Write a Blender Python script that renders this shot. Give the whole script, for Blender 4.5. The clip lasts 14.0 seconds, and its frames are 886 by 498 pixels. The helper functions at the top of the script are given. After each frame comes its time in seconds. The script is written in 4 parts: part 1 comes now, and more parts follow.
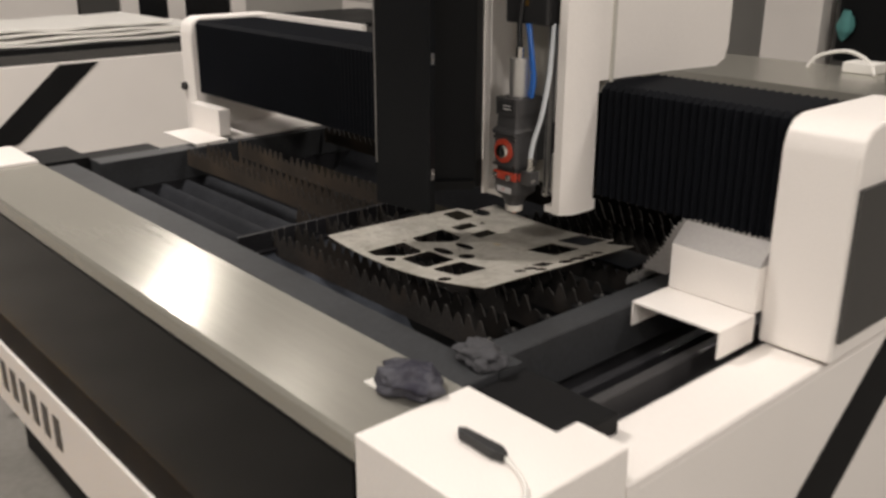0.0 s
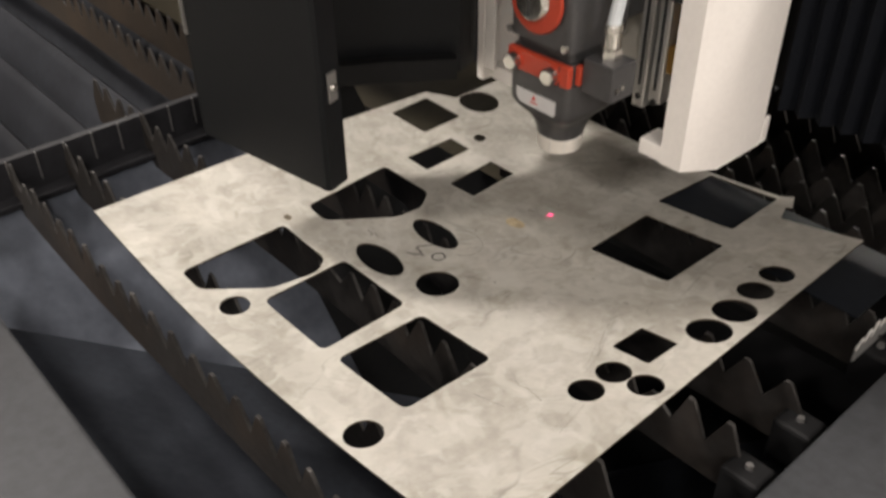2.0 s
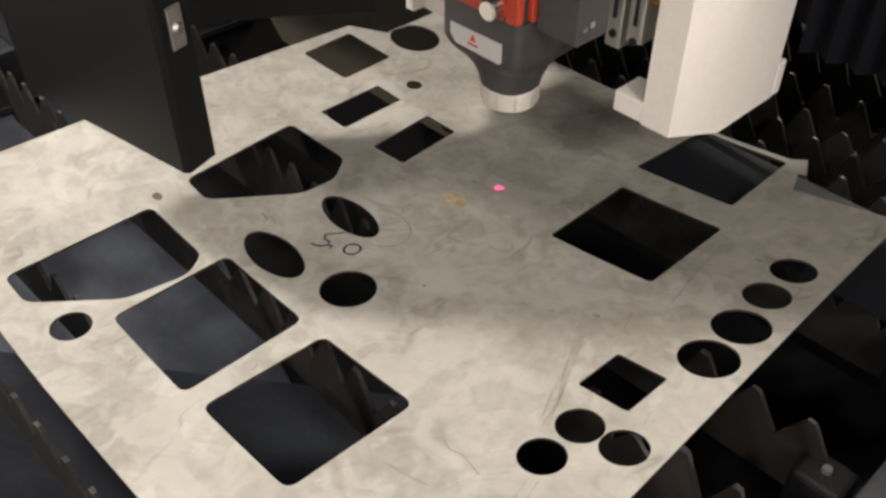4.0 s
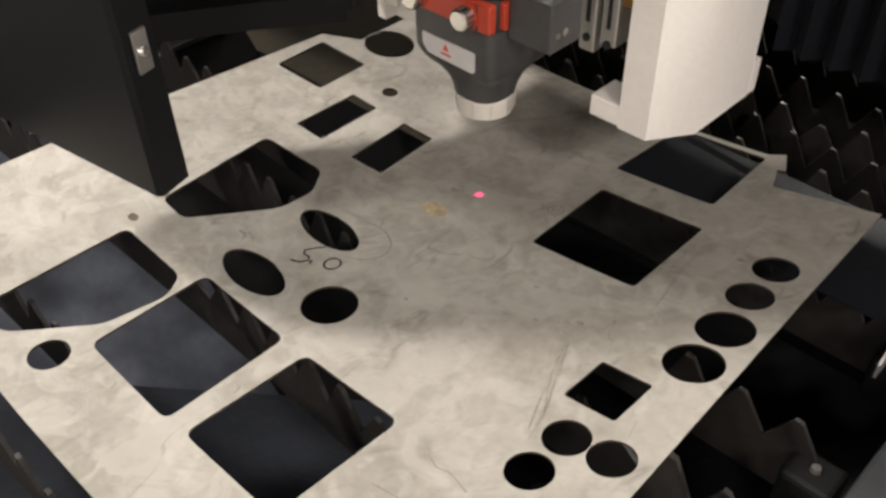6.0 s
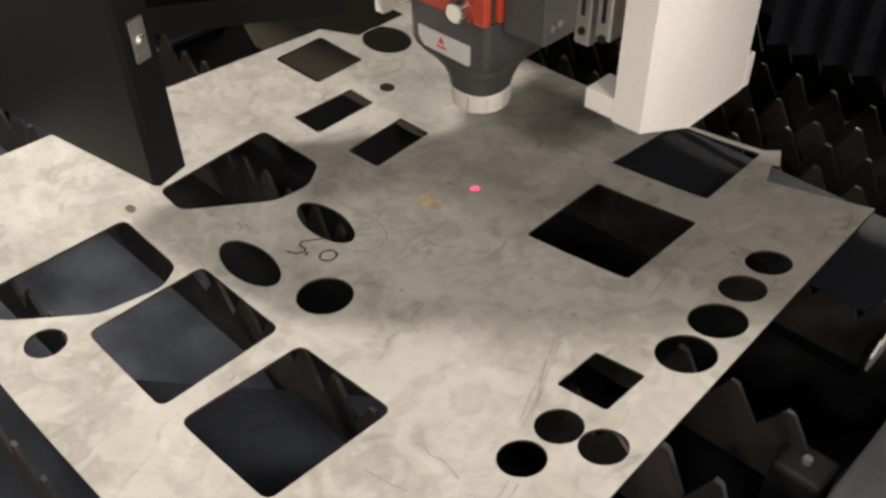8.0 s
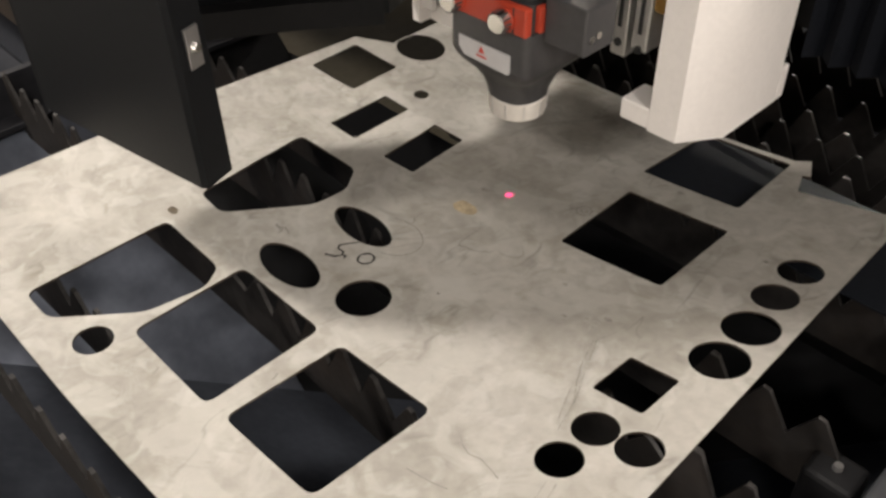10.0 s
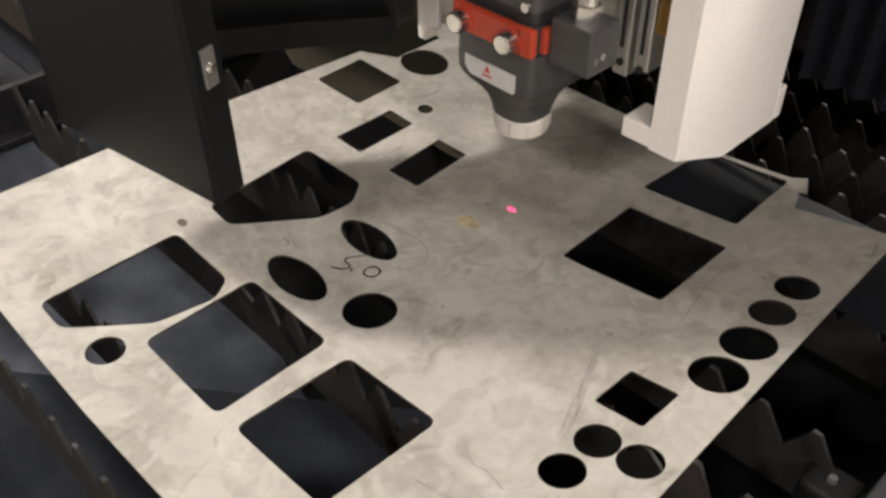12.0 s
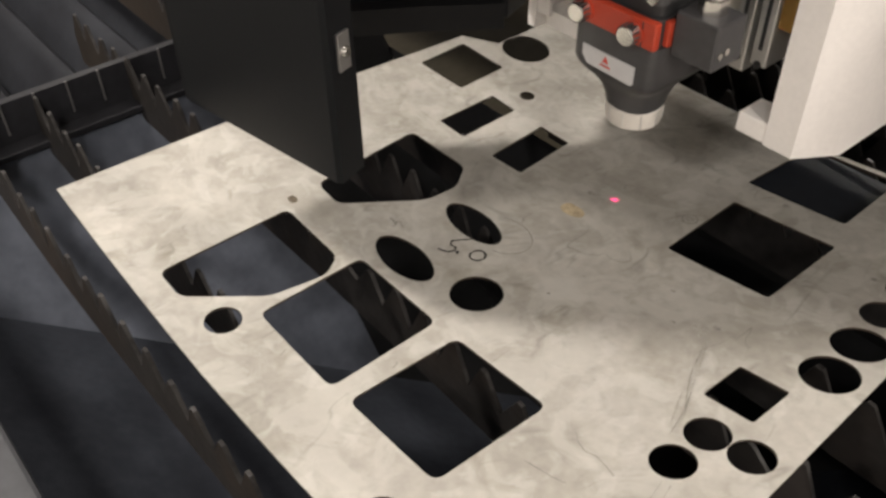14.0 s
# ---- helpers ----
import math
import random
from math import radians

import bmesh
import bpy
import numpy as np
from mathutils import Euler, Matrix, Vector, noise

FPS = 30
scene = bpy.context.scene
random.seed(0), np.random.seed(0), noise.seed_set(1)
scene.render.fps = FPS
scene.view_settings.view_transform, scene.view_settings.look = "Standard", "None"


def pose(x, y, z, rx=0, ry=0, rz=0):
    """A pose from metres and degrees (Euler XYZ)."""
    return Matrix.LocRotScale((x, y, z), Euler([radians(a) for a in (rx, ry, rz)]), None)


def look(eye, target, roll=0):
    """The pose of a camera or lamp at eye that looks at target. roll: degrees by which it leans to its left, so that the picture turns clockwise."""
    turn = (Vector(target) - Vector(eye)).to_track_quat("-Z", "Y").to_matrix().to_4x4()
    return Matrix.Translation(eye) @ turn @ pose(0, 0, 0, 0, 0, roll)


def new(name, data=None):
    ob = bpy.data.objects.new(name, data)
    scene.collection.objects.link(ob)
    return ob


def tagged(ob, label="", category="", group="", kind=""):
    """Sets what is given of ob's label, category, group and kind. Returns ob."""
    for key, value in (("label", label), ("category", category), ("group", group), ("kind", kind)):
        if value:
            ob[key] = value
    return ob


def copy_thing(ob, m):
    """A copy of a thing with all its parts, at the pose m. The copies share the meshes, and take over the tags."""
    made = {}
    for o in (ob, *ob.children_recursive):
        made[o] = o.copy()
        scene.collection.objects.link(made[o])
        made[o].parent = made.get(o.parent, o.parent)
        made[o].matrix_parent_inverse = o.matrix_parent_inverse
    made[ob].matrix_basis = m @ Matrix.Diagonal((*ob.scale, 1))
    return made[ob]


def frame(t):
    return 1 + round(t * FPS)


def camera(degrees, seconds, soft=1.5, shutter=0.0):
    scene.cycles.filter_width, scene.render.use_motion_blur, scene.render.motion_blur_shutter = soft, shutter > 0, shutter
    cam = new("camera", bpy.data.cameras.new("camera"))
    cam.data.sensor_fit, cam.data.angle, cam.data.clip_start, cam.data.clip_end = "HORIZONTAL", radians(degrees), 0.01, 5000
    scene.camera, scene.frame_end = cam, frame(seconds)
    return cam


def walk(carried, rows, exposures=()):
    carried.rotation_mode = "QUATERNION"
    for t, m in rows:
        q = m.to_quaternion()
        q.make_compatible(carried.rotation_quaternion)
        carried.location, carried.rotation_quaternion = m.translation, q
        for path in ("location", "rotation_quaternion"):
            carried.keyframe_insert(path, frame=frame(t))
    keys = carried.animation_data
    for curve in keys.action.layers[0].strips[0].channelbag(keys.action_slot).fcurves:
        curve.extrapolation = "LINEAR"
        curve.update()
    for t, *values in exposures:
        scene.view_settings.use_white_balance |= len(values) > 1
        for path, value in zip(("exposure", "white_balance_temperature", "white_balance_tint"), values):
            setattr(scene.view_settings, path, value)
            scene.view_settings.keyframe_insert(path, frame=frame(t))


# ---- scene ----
cam = camera(52.21, 14.0, soft=2.8, shutter=0.4)
PATH = [
    (0, (0.9347, -0.9146, 1.4653), (-0.4786, 0.3352, 0.8012), 0.18),
    (0.5, (0.6125, -0.6536, 1.4559), (-0.7467, 0.5944, 0.6844), 0.26),
    (1, (0.3779, -0.4274, 1.4083), (-0.9168, 0.8261, 0.5409), -1.14),
    (1.5, (0.2337, -0.2535, 1.362), (-1.026, 0.9135, 0.3366), -0.65),
    (2, (0.1423, -0.1425, 1.2939), (-1.0735, 0.9181, 0.1118), -0.67),
    (2.5, (0.0745, -0.0799, 1.2405), (-1.0837, 0.9624, -0.0134), 0.31),
    (3, (0.0468, -0.0435, 1.2251), (-1.0812, 1.0015, -0.0537), 1.03),
    (3.5, (0.0468, -0.0232, 1.2234), (-1.0622, 1.0193, -0.0739), 0.77),
    (6, (0.0423, -0.006, 1.2284), (-1.0295, 1.0517, -0.0878), -1.33),
    (6.5, (0.0454, -0.0035, 1.2262), (-1.0336, 1.0481, -0.0891), -1.53),
    (7, (0.0456, -0.0055, 1.2257), (-1.0358, 1.0436, -0.0897), -1.28),
    (7.5, (0.047, -0.0089, 1.2262), (-1.0332, 1.0429, -0.088), -1.26),
    (8, (0.0483, -0.0087, 1.2259), (-1.0248, 1.0523, -0.0866), -1.06),
    (8.5, (0.0496, -0.0092, 1.2294), (-1.0259, 1.0513, -0.0815), -0.81),
    (9, (0.0426, -0.0157, 1.2289), (-1.0485, 1.0291, -0.0818), -0.89),
    (11.5, (0.0519, -0.0261, 1.2402), (-1.057, 1.0232, -0.0518), -0.97),
    (12, (0.0463, -0.0308, 1.2438), (-1.0565, 1.0243, -0.0487), -0.49),
    (12.5, (0.0405, -0.0423, 1.256), (-1.0784, 0.999, -0.0339), -0.74),
    (13, (0.0387, -0.0495, 1.2565), (-1.1194, 0.9385, -0.0406), -1.53),
    (13.5, (0.0339, -0.0597, 1.2539), (-1.1413, 0.8835, -0.0612), -1.32),
    (14, (0.0302, -0.0567, 1.2505), (-1.1387, 0.887, -0.0698), -1.11),
]
walk(cam, [(t, look(eye, target, roll)) for t, eye, target, roll in PATH], [(0.0, -0.83), (0.5, -0.38), (1.0, 0.14), (1.5, 0.20), (2.0, -0.14), (6.0, -0.18), (14.0, -0.18)])

# ---------------------------------------------------------------- light
world = bpy.data.worlds.new("hall_air")
world.use_nodes = True
world.node_tree.nodes["Background"].inputs[0].default_value = (1.0, 0.93, 0.86, 1)
world.node_tree.nodes["Background"].inputs[1].default_value = 0.06
scene.world = world

LAMP_COLOUR = (1.0, 0.922, 0.85)


def high_bay(x, y, z, watts, size):
    data = bpy.data.lights.new("high_bay_light", "AREA")
    data.energy, data.color, data.shape, data.size = watts, LAMP_COLOUR, "DISK", size
    ob = new("high_bay_light", data)
    ob.location = (x, y, z)
    return ob


LAMPS = [(-2.7, -1.6, 5.4, 435), (1.3, -5.6, 5.4, 200), (3.9, -4.7, 5.4, 190), (5.2, -2.2, 5.4, 375), (-10.5, 4.0, 5.4, 200), (-6.2, 2.6, 5.4, 55), (-0.9, 1.3, 5.4, 48), (3.6, 2.0, 5.4, 230), (-1.5, 8.5, 5.4, 420)]
for lx, ly, lz, lw in LAMPS:
    high_bay(lx, ly, lz, lw, 0.80 if -3 < lx < 6 else 0.45)


# ---------------------------------------------------------------- materials
def mat(name, colour, rough=0.5, metal=0.0, coarse=3.0, fine=60.0, vary=0.15, bump=0.05, spec=0.5, tint=None, tint_scale=6.0, tint_amount=0.0, rough_vary=0.12, stretch=(1, 1, 1), coat=0.0, pieces=False):
    m = bpy.data.materials.new(name)
    m.use_nodes = True
    nt = m.node_tree
    n, l = nt.nodes, nt.links
    bsdf = n["Principled BSDF"]
    bsdf.inputs["Metallic"].default_value = metal
    bsdf.inputs["Specular IOR Level"].default_value = spec
    bsdf.inputs["Coat Weight"].default_value = coat
    tc = n.new("ShaderNodeTexCoord")
    mp = n.new("ShaderNodeMapping")
    mp.inputs["Scale"].default_value = stretch
    l.new(tc.outputs["Object"], mp.inputs[0])
    big, small = n.new("ShaderNodeTexNoise"), n.new("ShaderNodeTexNoise")
    for node, scale, detail in ((big, coarse, 6.0), (small, fine, 4.0)):
        node.inputs["Scale"].default_value, node.inputs["Detail"].default_value = scale, detail
        l.new(mp.outputs[0], node.inputs["Vector"])
    add = n.new("ShaderNodeMath")
    add.operation = "ADD"
    l.new(big.outputs["Fac"], add.inputs[0])
    l.new(small.outputs["Fac"], add.inputs[1])
    ramp = n.new("ShaderNodeMapRange")
    ramp.inputs[1].default_value, ramp.inputs[2].default_value = 0.65, 1.35
    ramp.inputs[3].default_value, ramp.inputs[4].default_value = 1 - vary, 1 + vary
    l.new(add.outputs[0], ramp.inputs[0])
    mul = n.new("ShaderNodeVectorMath")
    mul.operation = "SCALE"
    mul.inputs[0].default_value = colour
    l.new(ramp.outputs[0], mul.inputs["Scale"])
    out = mul.outputs[0]
    if tint:
        tn = n.new("ShaderNodeTexNoise")
        tn.inputs["Scale"].default_value, tn.inputs["Detail"].default_value, tn.inputs["Roughness"].default_value = tint_scale, 8.0, 0.65
        l.new(mp.outputs[0], tn.inputs["Vector"])
        tr = n.new("ShaderNodeMapRange")
        tr.inputs[1].default_value, tr.inputs[2].default_value, tr.inputs[3].default_value, tr.inputs[4].default_value = 0.45, 0.68, 0.0, tint_amount
        l.new(tn.outputs["Fac"], tr.inputs[0])
        mix = n.new("ShaderNodeMix")
        mix.data_type = "RGBA"
        mix.inputs["B"].default_value = (*tint, 1)
        l.new(tr.outputs[0], mix.inputs["Factor"])
        l.new(out, mix.inputs["A"])
        out = mix.outputs["Result"]
    if pieces:
        info = n.new("ShaderNodeObjectInfo")
        pr = n.new("ShaderNodeMapRange")
        pr.inputs[3].default_value, pr.inputs[4].default_value = 0.6, 1.45
        l.new(info.outputs["Random"], pr.inputs[0])
        ps = n.new("ShaderNodeVectorMath")
        ps.operation = "SCALE"
        l.new(out, ps.inputs[0])
        l.new(pr.outputs[0], ps.inputs["Scale"])
        out = ps.outputs[0]
    l.new(out, bsdf.inputs["Base Color"])
    rr = n.new("ShaderNodeMapRange")
    rr.inputs[3].default_value, rr.inputs[4].default_value = max(0.02, rough - rough_vary), min(1.0, rough + rough_vary)
    l.new(big.outputs["Fac"], rr.inputs[0])
    l.new(rr.outputs[0], bsdf.inputs["Roughness"])
    bp = n.new("ShaderNodeBump")
    bp.inputs["Strength"].default_value, bp.inputs["Distance"].default_value = bump, 0.002
    l.new(small.outputs["Fac"], bp.inputs["Height"])
    l.new(bp.outputs[0], bsdf.inputs["Normal"])
    return m


WHITE = mat("white_powder_coat", (0.84, 0.80, 0.765), 0.42, 0, 2.0, 300, 0.04, 0.03)
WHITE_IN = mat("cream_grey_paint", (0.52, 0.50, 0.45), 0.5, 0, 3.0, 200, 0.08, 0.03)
BLACK_GLOSS = mat("black_satin_coat", (0.0066, 0.0072, 0.0082), 0.42, 0, 3.0, 250, 0.15, 0.015, 0.16, rough_vary=0.06)
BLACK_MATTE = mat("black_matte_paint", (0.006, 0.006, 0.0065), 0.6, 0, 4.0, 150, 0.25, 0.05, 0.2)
BELLOWS = mat("black_bellows_fabric", (0.0034, 0.0042, 0.0064), 0.68, 0, 8.0, 400, 0.25, 0.15, 0.11)
LIP = mat("dark_grey_steel_lip", (0.043, 0.045, 0.049), 0.5, 0.2, 5.0, 120, 0.25, 0.08, 0.4, tint=(0.025, 0.025, 0.027), tint_scale=9, tint_amount=0.6)
STAINLESS = mat("brushed_stainless", (0.47, 0.455, 0.405), 0.23, 0.62, 3.0, 40, 0.07, 0.02, stretch=(0.6, 12, 12), rough_vary=0.04)
STAINLESS.node_tree.nodes["Principled BSDF"].inputs["Anisotropic"].default_value = 0.7
brush = STAINLESS.node_tree.nodes.new("ShaderNodeCombineXYZ")
brush.inputs["Y"].default_value = 1.0
STAINLESS.node_tree.links.new(brush.outputs[0], STAINLESS.node_tree.nodes["Principled BSDF"].inputs["Tangent"])
SHEET = mat("oiled_steel_sheet", (0.405, 0.384, 0.343), 0.5, 0.22, 22.0, 160, 0.16, 0.04, 0.3, tint=(0.23, 0.215, 0.175), tint_scale=15, tint_amount=0.5, rough_vary=0.15)


def wisps(m, scale, seed, width, colour, amount):
    """Thin wandering rub marks, broken up by a coarser noise."""
    n, l = m.node_tree.nodes, m.node_tree.links
    bsdf = n["Principled BSDF"]
    old = bsdf.inputs["Base Color"].links[0].from_socket
    tc, mp, line, mask = n.new("ShaderNodeTexCoord"), n.new("ShaderNodeMapping"), n.new("ShaderNodeTexNoise"), n.new("ShaderNodeTexNoise")
    mp.inputs["Location"].default_value, mp.inputs["Rotation"].default_value, mp.inputs["Scale"].default_value = (seed, seed * 2, 0), (0, 0, seed), (1.0, 0.45, 1.0)
    l.new(tc.outputs["Object"], mp.inputs[0])
    line.inputs["Scale"].default_value, line.inputs["Detail"].default_value, line.inputs["Distortion"].default_value = scale, 3.0, 0.6
    mask.inputs["Scale"].default_value, mask.inputs["Detail"].default_value = scale * 1.3, 4.0
    l.new(mp.outputs[0], line.inputs["Vector"])
    l.new(tc.outputs["Object"], mask.inputs["Vector"])
    away, size, near, keep, both, mix = n.new("ShaderNodeMath"), n.new("ShaderNodeMath"), n.new("ShaderNodeMapRange"), n.new("ShaderNodeMapRange"), n.new("ShaderNodeMath"), n.new("ShaderNodeMix")
    away.operation, size.operation, both.operation, mix.data_type = "SUBTRACT", "ABSOLUTE", "MULTIPLY", "RGBA"
    away.inputs[1].default_value = 0.5
    near.inputs[1].default_value, near.inputs[2].default_value, near.inputs[3].default_value, near.inputs[4].default_value = 0.0, width, amount, 0.0
    keep.inputs[1].default_value, keep.inputs[2].default_value = 0.50, 0.66
    mix.inputs["B"].default_value = (*colour, 1)
    l.new(line.outputs["Fac"], away.inputs[0])
    l.new(away.outputs[0], size.inputs[0])
    l.new(size.outputs[0], near.inputs[0])
    l.new(mask.outputs["Fac"], keep.inputs[0])
    l.new(near.outputs[0], both.inputs[0])
    l.new(keep.outputs[0], both.inputs[1])
    l.new(both.outputs[0], mix.inputs["Factor"])
    l.new(old, mix.inputs["A"])
    l.new(mix.outputs["Result"], bsdf.inputs["Base Color"])


def blotches(m, scale, seed, low, high, colour, amount, bend=0.0):
    """Soft rubbed patches with a shape of their own."""
    n, l = m.node_tree.nodes, m.node_tree.links
    bsdf = n["Principled BSDF"]
    old = bsdf.inputs["Base Color"].links[0].from_socket
    tc, mp, ns, mr, mix = n.new("ShaderNodeTexCoord"), n.new("ShaderNodeMapping"), n.new("ShaderNodeTexNoise"), n.new("ShaderNodeMapRange"), n.new("ShaderNodeMix")
    mp.inputs["Location"].default_value = (seed, -seed, 0)
    ns.inputs["Scale"].default_value, ns.inputs["Detail"].default_value, ns.inputs["Roughness"].default_value, ns.inputs["Distortion"].default_value = scale, 5.0, 0.55, bend
    mr.inputs[1].default_value, mr.inputs[2].default_value, mr.inputs[3].default_value, mr.inputs[4].default_value = low, high, 0.0, amount
    mix.data_type = "RGBA"
    mix.inputs["B"].default_value = (*colour, 1)
    l.new(tc.outputs["Object"], mp.inputs[0])
    l.new(mp.outputs[0], ns.inputs["Vector"])
    l.new(ns.outputs["Fac"], mr.inputs[0])
    l.new(mr.outputs[0], mix.inputs["Factor"])
    l.new(old, mix.inputs["A"])
    l.new(mix.outputs["Result"], bsdf.inputs["Base Color"])


blotches(SHEET, 26.0, 3.1, 0.50, 0.58, (0.48, 0.462, 0.417), 0.55, 1.2)
blotches(SHEET, 48.0, 7.7, 0.53, 0.62, (0.51, 0.495, 0.455), 0.5, 0.8)
blotches(SHEET, 34.0, 5.3, 0.58, 0.70, (0.25, 0.23, 0.18), 0.55, 0.6)
wisps(SHEET, 14.0, 1.3, 0.014, (0.16, 0.15, 0.125), 0.6)
wisps(SHEET, 23.0, 2.9, 0.012, (0.17, 0.16, 0.13), 0.5)
wisps(SHEET, 9.0, 4.1, 0.05, (0.62, 0.60, 0.54), 0.35)
SLAT = mat("sooty_slat_steel", (0.018, 0.0165, 0.0157), 0.6, 0.0, 9.0, 130, 0.4, 0.2, 0.2, tint=(0.040, 0.028, 0.020), tint_scale=3.5, tint_amount=0.7, pieces=True)


def worn_tips(m, low, high, colour):
    """Bare metal on the worn points of the teeth."""
    n, l = m.node_tree.nodes, m.node_tree.links
    bsdf = n["Principled BSDF"]
    old = bsdf.inputs["Base Color"].links[0].from_socket
    tc, sep, mr, mix = n.new("ShaderNodeTexCoord"), n.new("ShaderNodeSeparateXYZ"), n.new("ShaderNodeMapRange"), n.new("ShaderNodeMix")
    mix.data_type = "RGBA"
    mix.inputs["B"].default_value = (*colour, 1)
    mr.inputs[1].default_value, mr.inputs[2].default_value = low, high
    l.new(tc.outputs["Object"], sep.inputs[0])
    l.new(sep.outputs["Z"], mr.inputs[0])
    l.new(mr.outputs[0], mix.inputs["Factor"])
    l.new(old, mix.inputs["A"])
    l.new(mix.outputs["Result"], bsdf.inputs["Base Color"])


def lit_rusty_end(m, low, high, colour, amount):
    """Rust, with lamplight on the left slats painted in, as a gradient along x."""
    n, l = m.node_tree.nodes, m.node_tree.links
    bsdf = n["Principled BSDF"]
    old = bsdf.inputs["Base Color"].links[0].from_socket
    tc, sep, mr, ns, am, mix = n.new("ShaderNodeTexCoord"), n.new("ShaderNodeSeparateXYZ"), n.new("ShaderNodeMapRange"), n.new("ShaderNodeTexNoise"), n.new("ShaderNodeMath"), n.new("ShaderNodeMix")
    ns.inputs["Scale"].default_value, ns.inputs["Detail"].default_value = 7.0, 6.0
    am.operation, mix.data_type = "MULTIPLY", "RGBA"
    mix.inputs["B"].default_value = (*colour, 1)
    mr.inputs[1].default_value, mr.inputs[2].default_value, mr.inputs[3].default_value, mr.inputs[4].default_value = low, high, amount, 0.0
    l.new(tc.outputs["Object"], sep.inputs[0])
    l.new(tc.outputs["Object"], ns.inputs["Vector"])
    l.new(sep.outputs["X"], mr.inputs[0])
    l.new(mr.outputs[0], am.inputs[0])
    l.new(ns.outputs["Fac"], am.inputs[1])
    l.new(am.outputs[0], mix.inputs["Factor"])
    l.new(old, mix.inputs["A"])
    l.new(mix.outputs["Result"], bsdf.inputs["Base Color"])


lit_rusty_end(SLAT, -1.2, -0.6, (0.14, 0.108, 0.080), 0.55)
worn_tips(SLAT, 0.8585, 0.8618, (0.15, 0.14, 0.135))
SLAT_EDGE = mat("worn_slat_edge", (0.028, 0.026, 0.025), 0.45, 0.3, 30.0, 200, 0.4, 0.1, 0.4, tint=(0.22, 0.21, 0.20), tint_scale=45, tint_amount=0.25)
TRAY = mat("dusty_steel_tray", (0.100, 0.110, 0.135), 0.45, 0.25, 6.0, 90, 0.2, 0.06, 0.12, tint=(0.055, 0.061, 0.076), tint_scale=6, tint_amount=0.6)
# Darker copy of the tray steel, for panels that lie in shade.
TRAY_SHADED = mat("shaded_steel_tray", (0.027, 0.030, 0.037), 0.6, 0.0, 9.0, 120, 0.25, 0.06, 0.1, tint=(0.014, 0.015, 0.019), tint_scale=10, tint_amount=0.7)
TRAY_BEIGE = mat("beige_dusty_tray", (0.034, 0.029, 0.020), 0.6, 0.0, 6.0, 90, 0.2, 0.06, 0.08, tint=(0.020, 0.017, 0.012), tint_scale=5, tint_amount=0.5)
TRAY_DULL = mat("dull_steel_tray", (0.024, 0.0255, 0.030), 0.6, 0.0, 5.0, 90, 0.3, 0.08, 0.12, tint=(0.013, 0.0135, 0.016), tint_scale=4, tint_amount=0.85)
BAR = mat("black_support_bar", (0.022, 0.022, 0.025), 0.45, 0.1, 7.0, 120, 0.3, 0.1, 0.28)
EDGE = mat("bare_steel_edge", (0.42, 0.41, 0.40), 0.38, 0.9, 9.0, 150, 0.2, 0.05)
HEAD = mat("grey_anodised_head", (0.075, 0.073, 0.075), 0.40, 0.35, 7.0, 220, 0.12, 0.03)
HEAD_DARK = mat("dark_head_plastic", (0.03, 0.03, 0.031), 0.38, 0.0, 7.0, 220, 0.12, 0.03)
ORANGE = mat("orange_red_cover", (0.42, 0.05, 0.024), 0.38, 0.0, 9.0, 220, 0.08, 0.02)
CUT_EDGE = mat("dark_cut_edge", (0.06, 0.045, 0.034), 0.55, 0.3, 20, 300, 0.3, 0.05)
CHROME = mat("polished_steel", (0.72, 0.70, 0.66), 0.22, 1.0, 10, 200, 0.06, 0.02, rough_vary=0.06)
ALU = mat("anodised_aluminium", (0.66, 0.65, 0.63), 0.42, 0.8, 6, 160, 0.06, 0.03)
CERAMIC = mat("pale_ceramic", (0.66, 0.62, 0.57), 0.35, 0.15, 8, 150, 0.08, 0.02)
COPPER = mat("copper_nozzle", (0.75, 0.28, 0.16), 0.32, 0.9, 9, 150, 0.1, 0.02)
LABEL = mat("pale_grey_label", (0.55, 0.54, 0.54), 0.5, 0, 20, 300, 0.05, 0.01)
RED_PRINT = mat("red_print", (0.55, 0.06, 0.04), 0.5, 0, 20, 300, 0.05, 0.01)
INK = mat("black_marker_ink", (0.035, 0.033, 0.032), 0.6, 0, 60, 600, 0.3, 0.01)
PENCIL = mat("grey_pencil_mark", (0.235, 0.225, 0.195), 0.6, 0, 60, 600, 0.3, 0.01)
RUBBED = mat("grey_rubbed_mark", (0.335, 0.318, 0.28), 0.55, 0.2, 90, 500, 0.45, 0.01)
SOOT = mat("brown_scorch_mark", (0.10, 0.080, 0.052), 0.7, 0, 60, 400, 0.3, 0.01)
RUST_SPOT = mat("tan_rust_stain", (0.42, 0.34, 0.22), 0.6, 0, 120, 500, 0.35, 0.01)
BLUE_HOSE = mat("blue_air_hose", (0.03, 0.14, 0.50), 0.32, 0, 10, 200, 0.08, 0.01)
CLEAR_HOSE = mat("milky_clear_hose", (0.60, 0.63, 0.66), 0.25, 0, 10, 200, 0.05, 0.01)
RUBBER = mat("black_rubber", (0.015, 0.015, 0.016), 0.5, 0, 10, 200, 0.2, 0.05)
BRASS = mat("brass_part", (0.55, 0.33, 0.10), 0.35, 0.9, 10, 200, 0.1, 0.03)
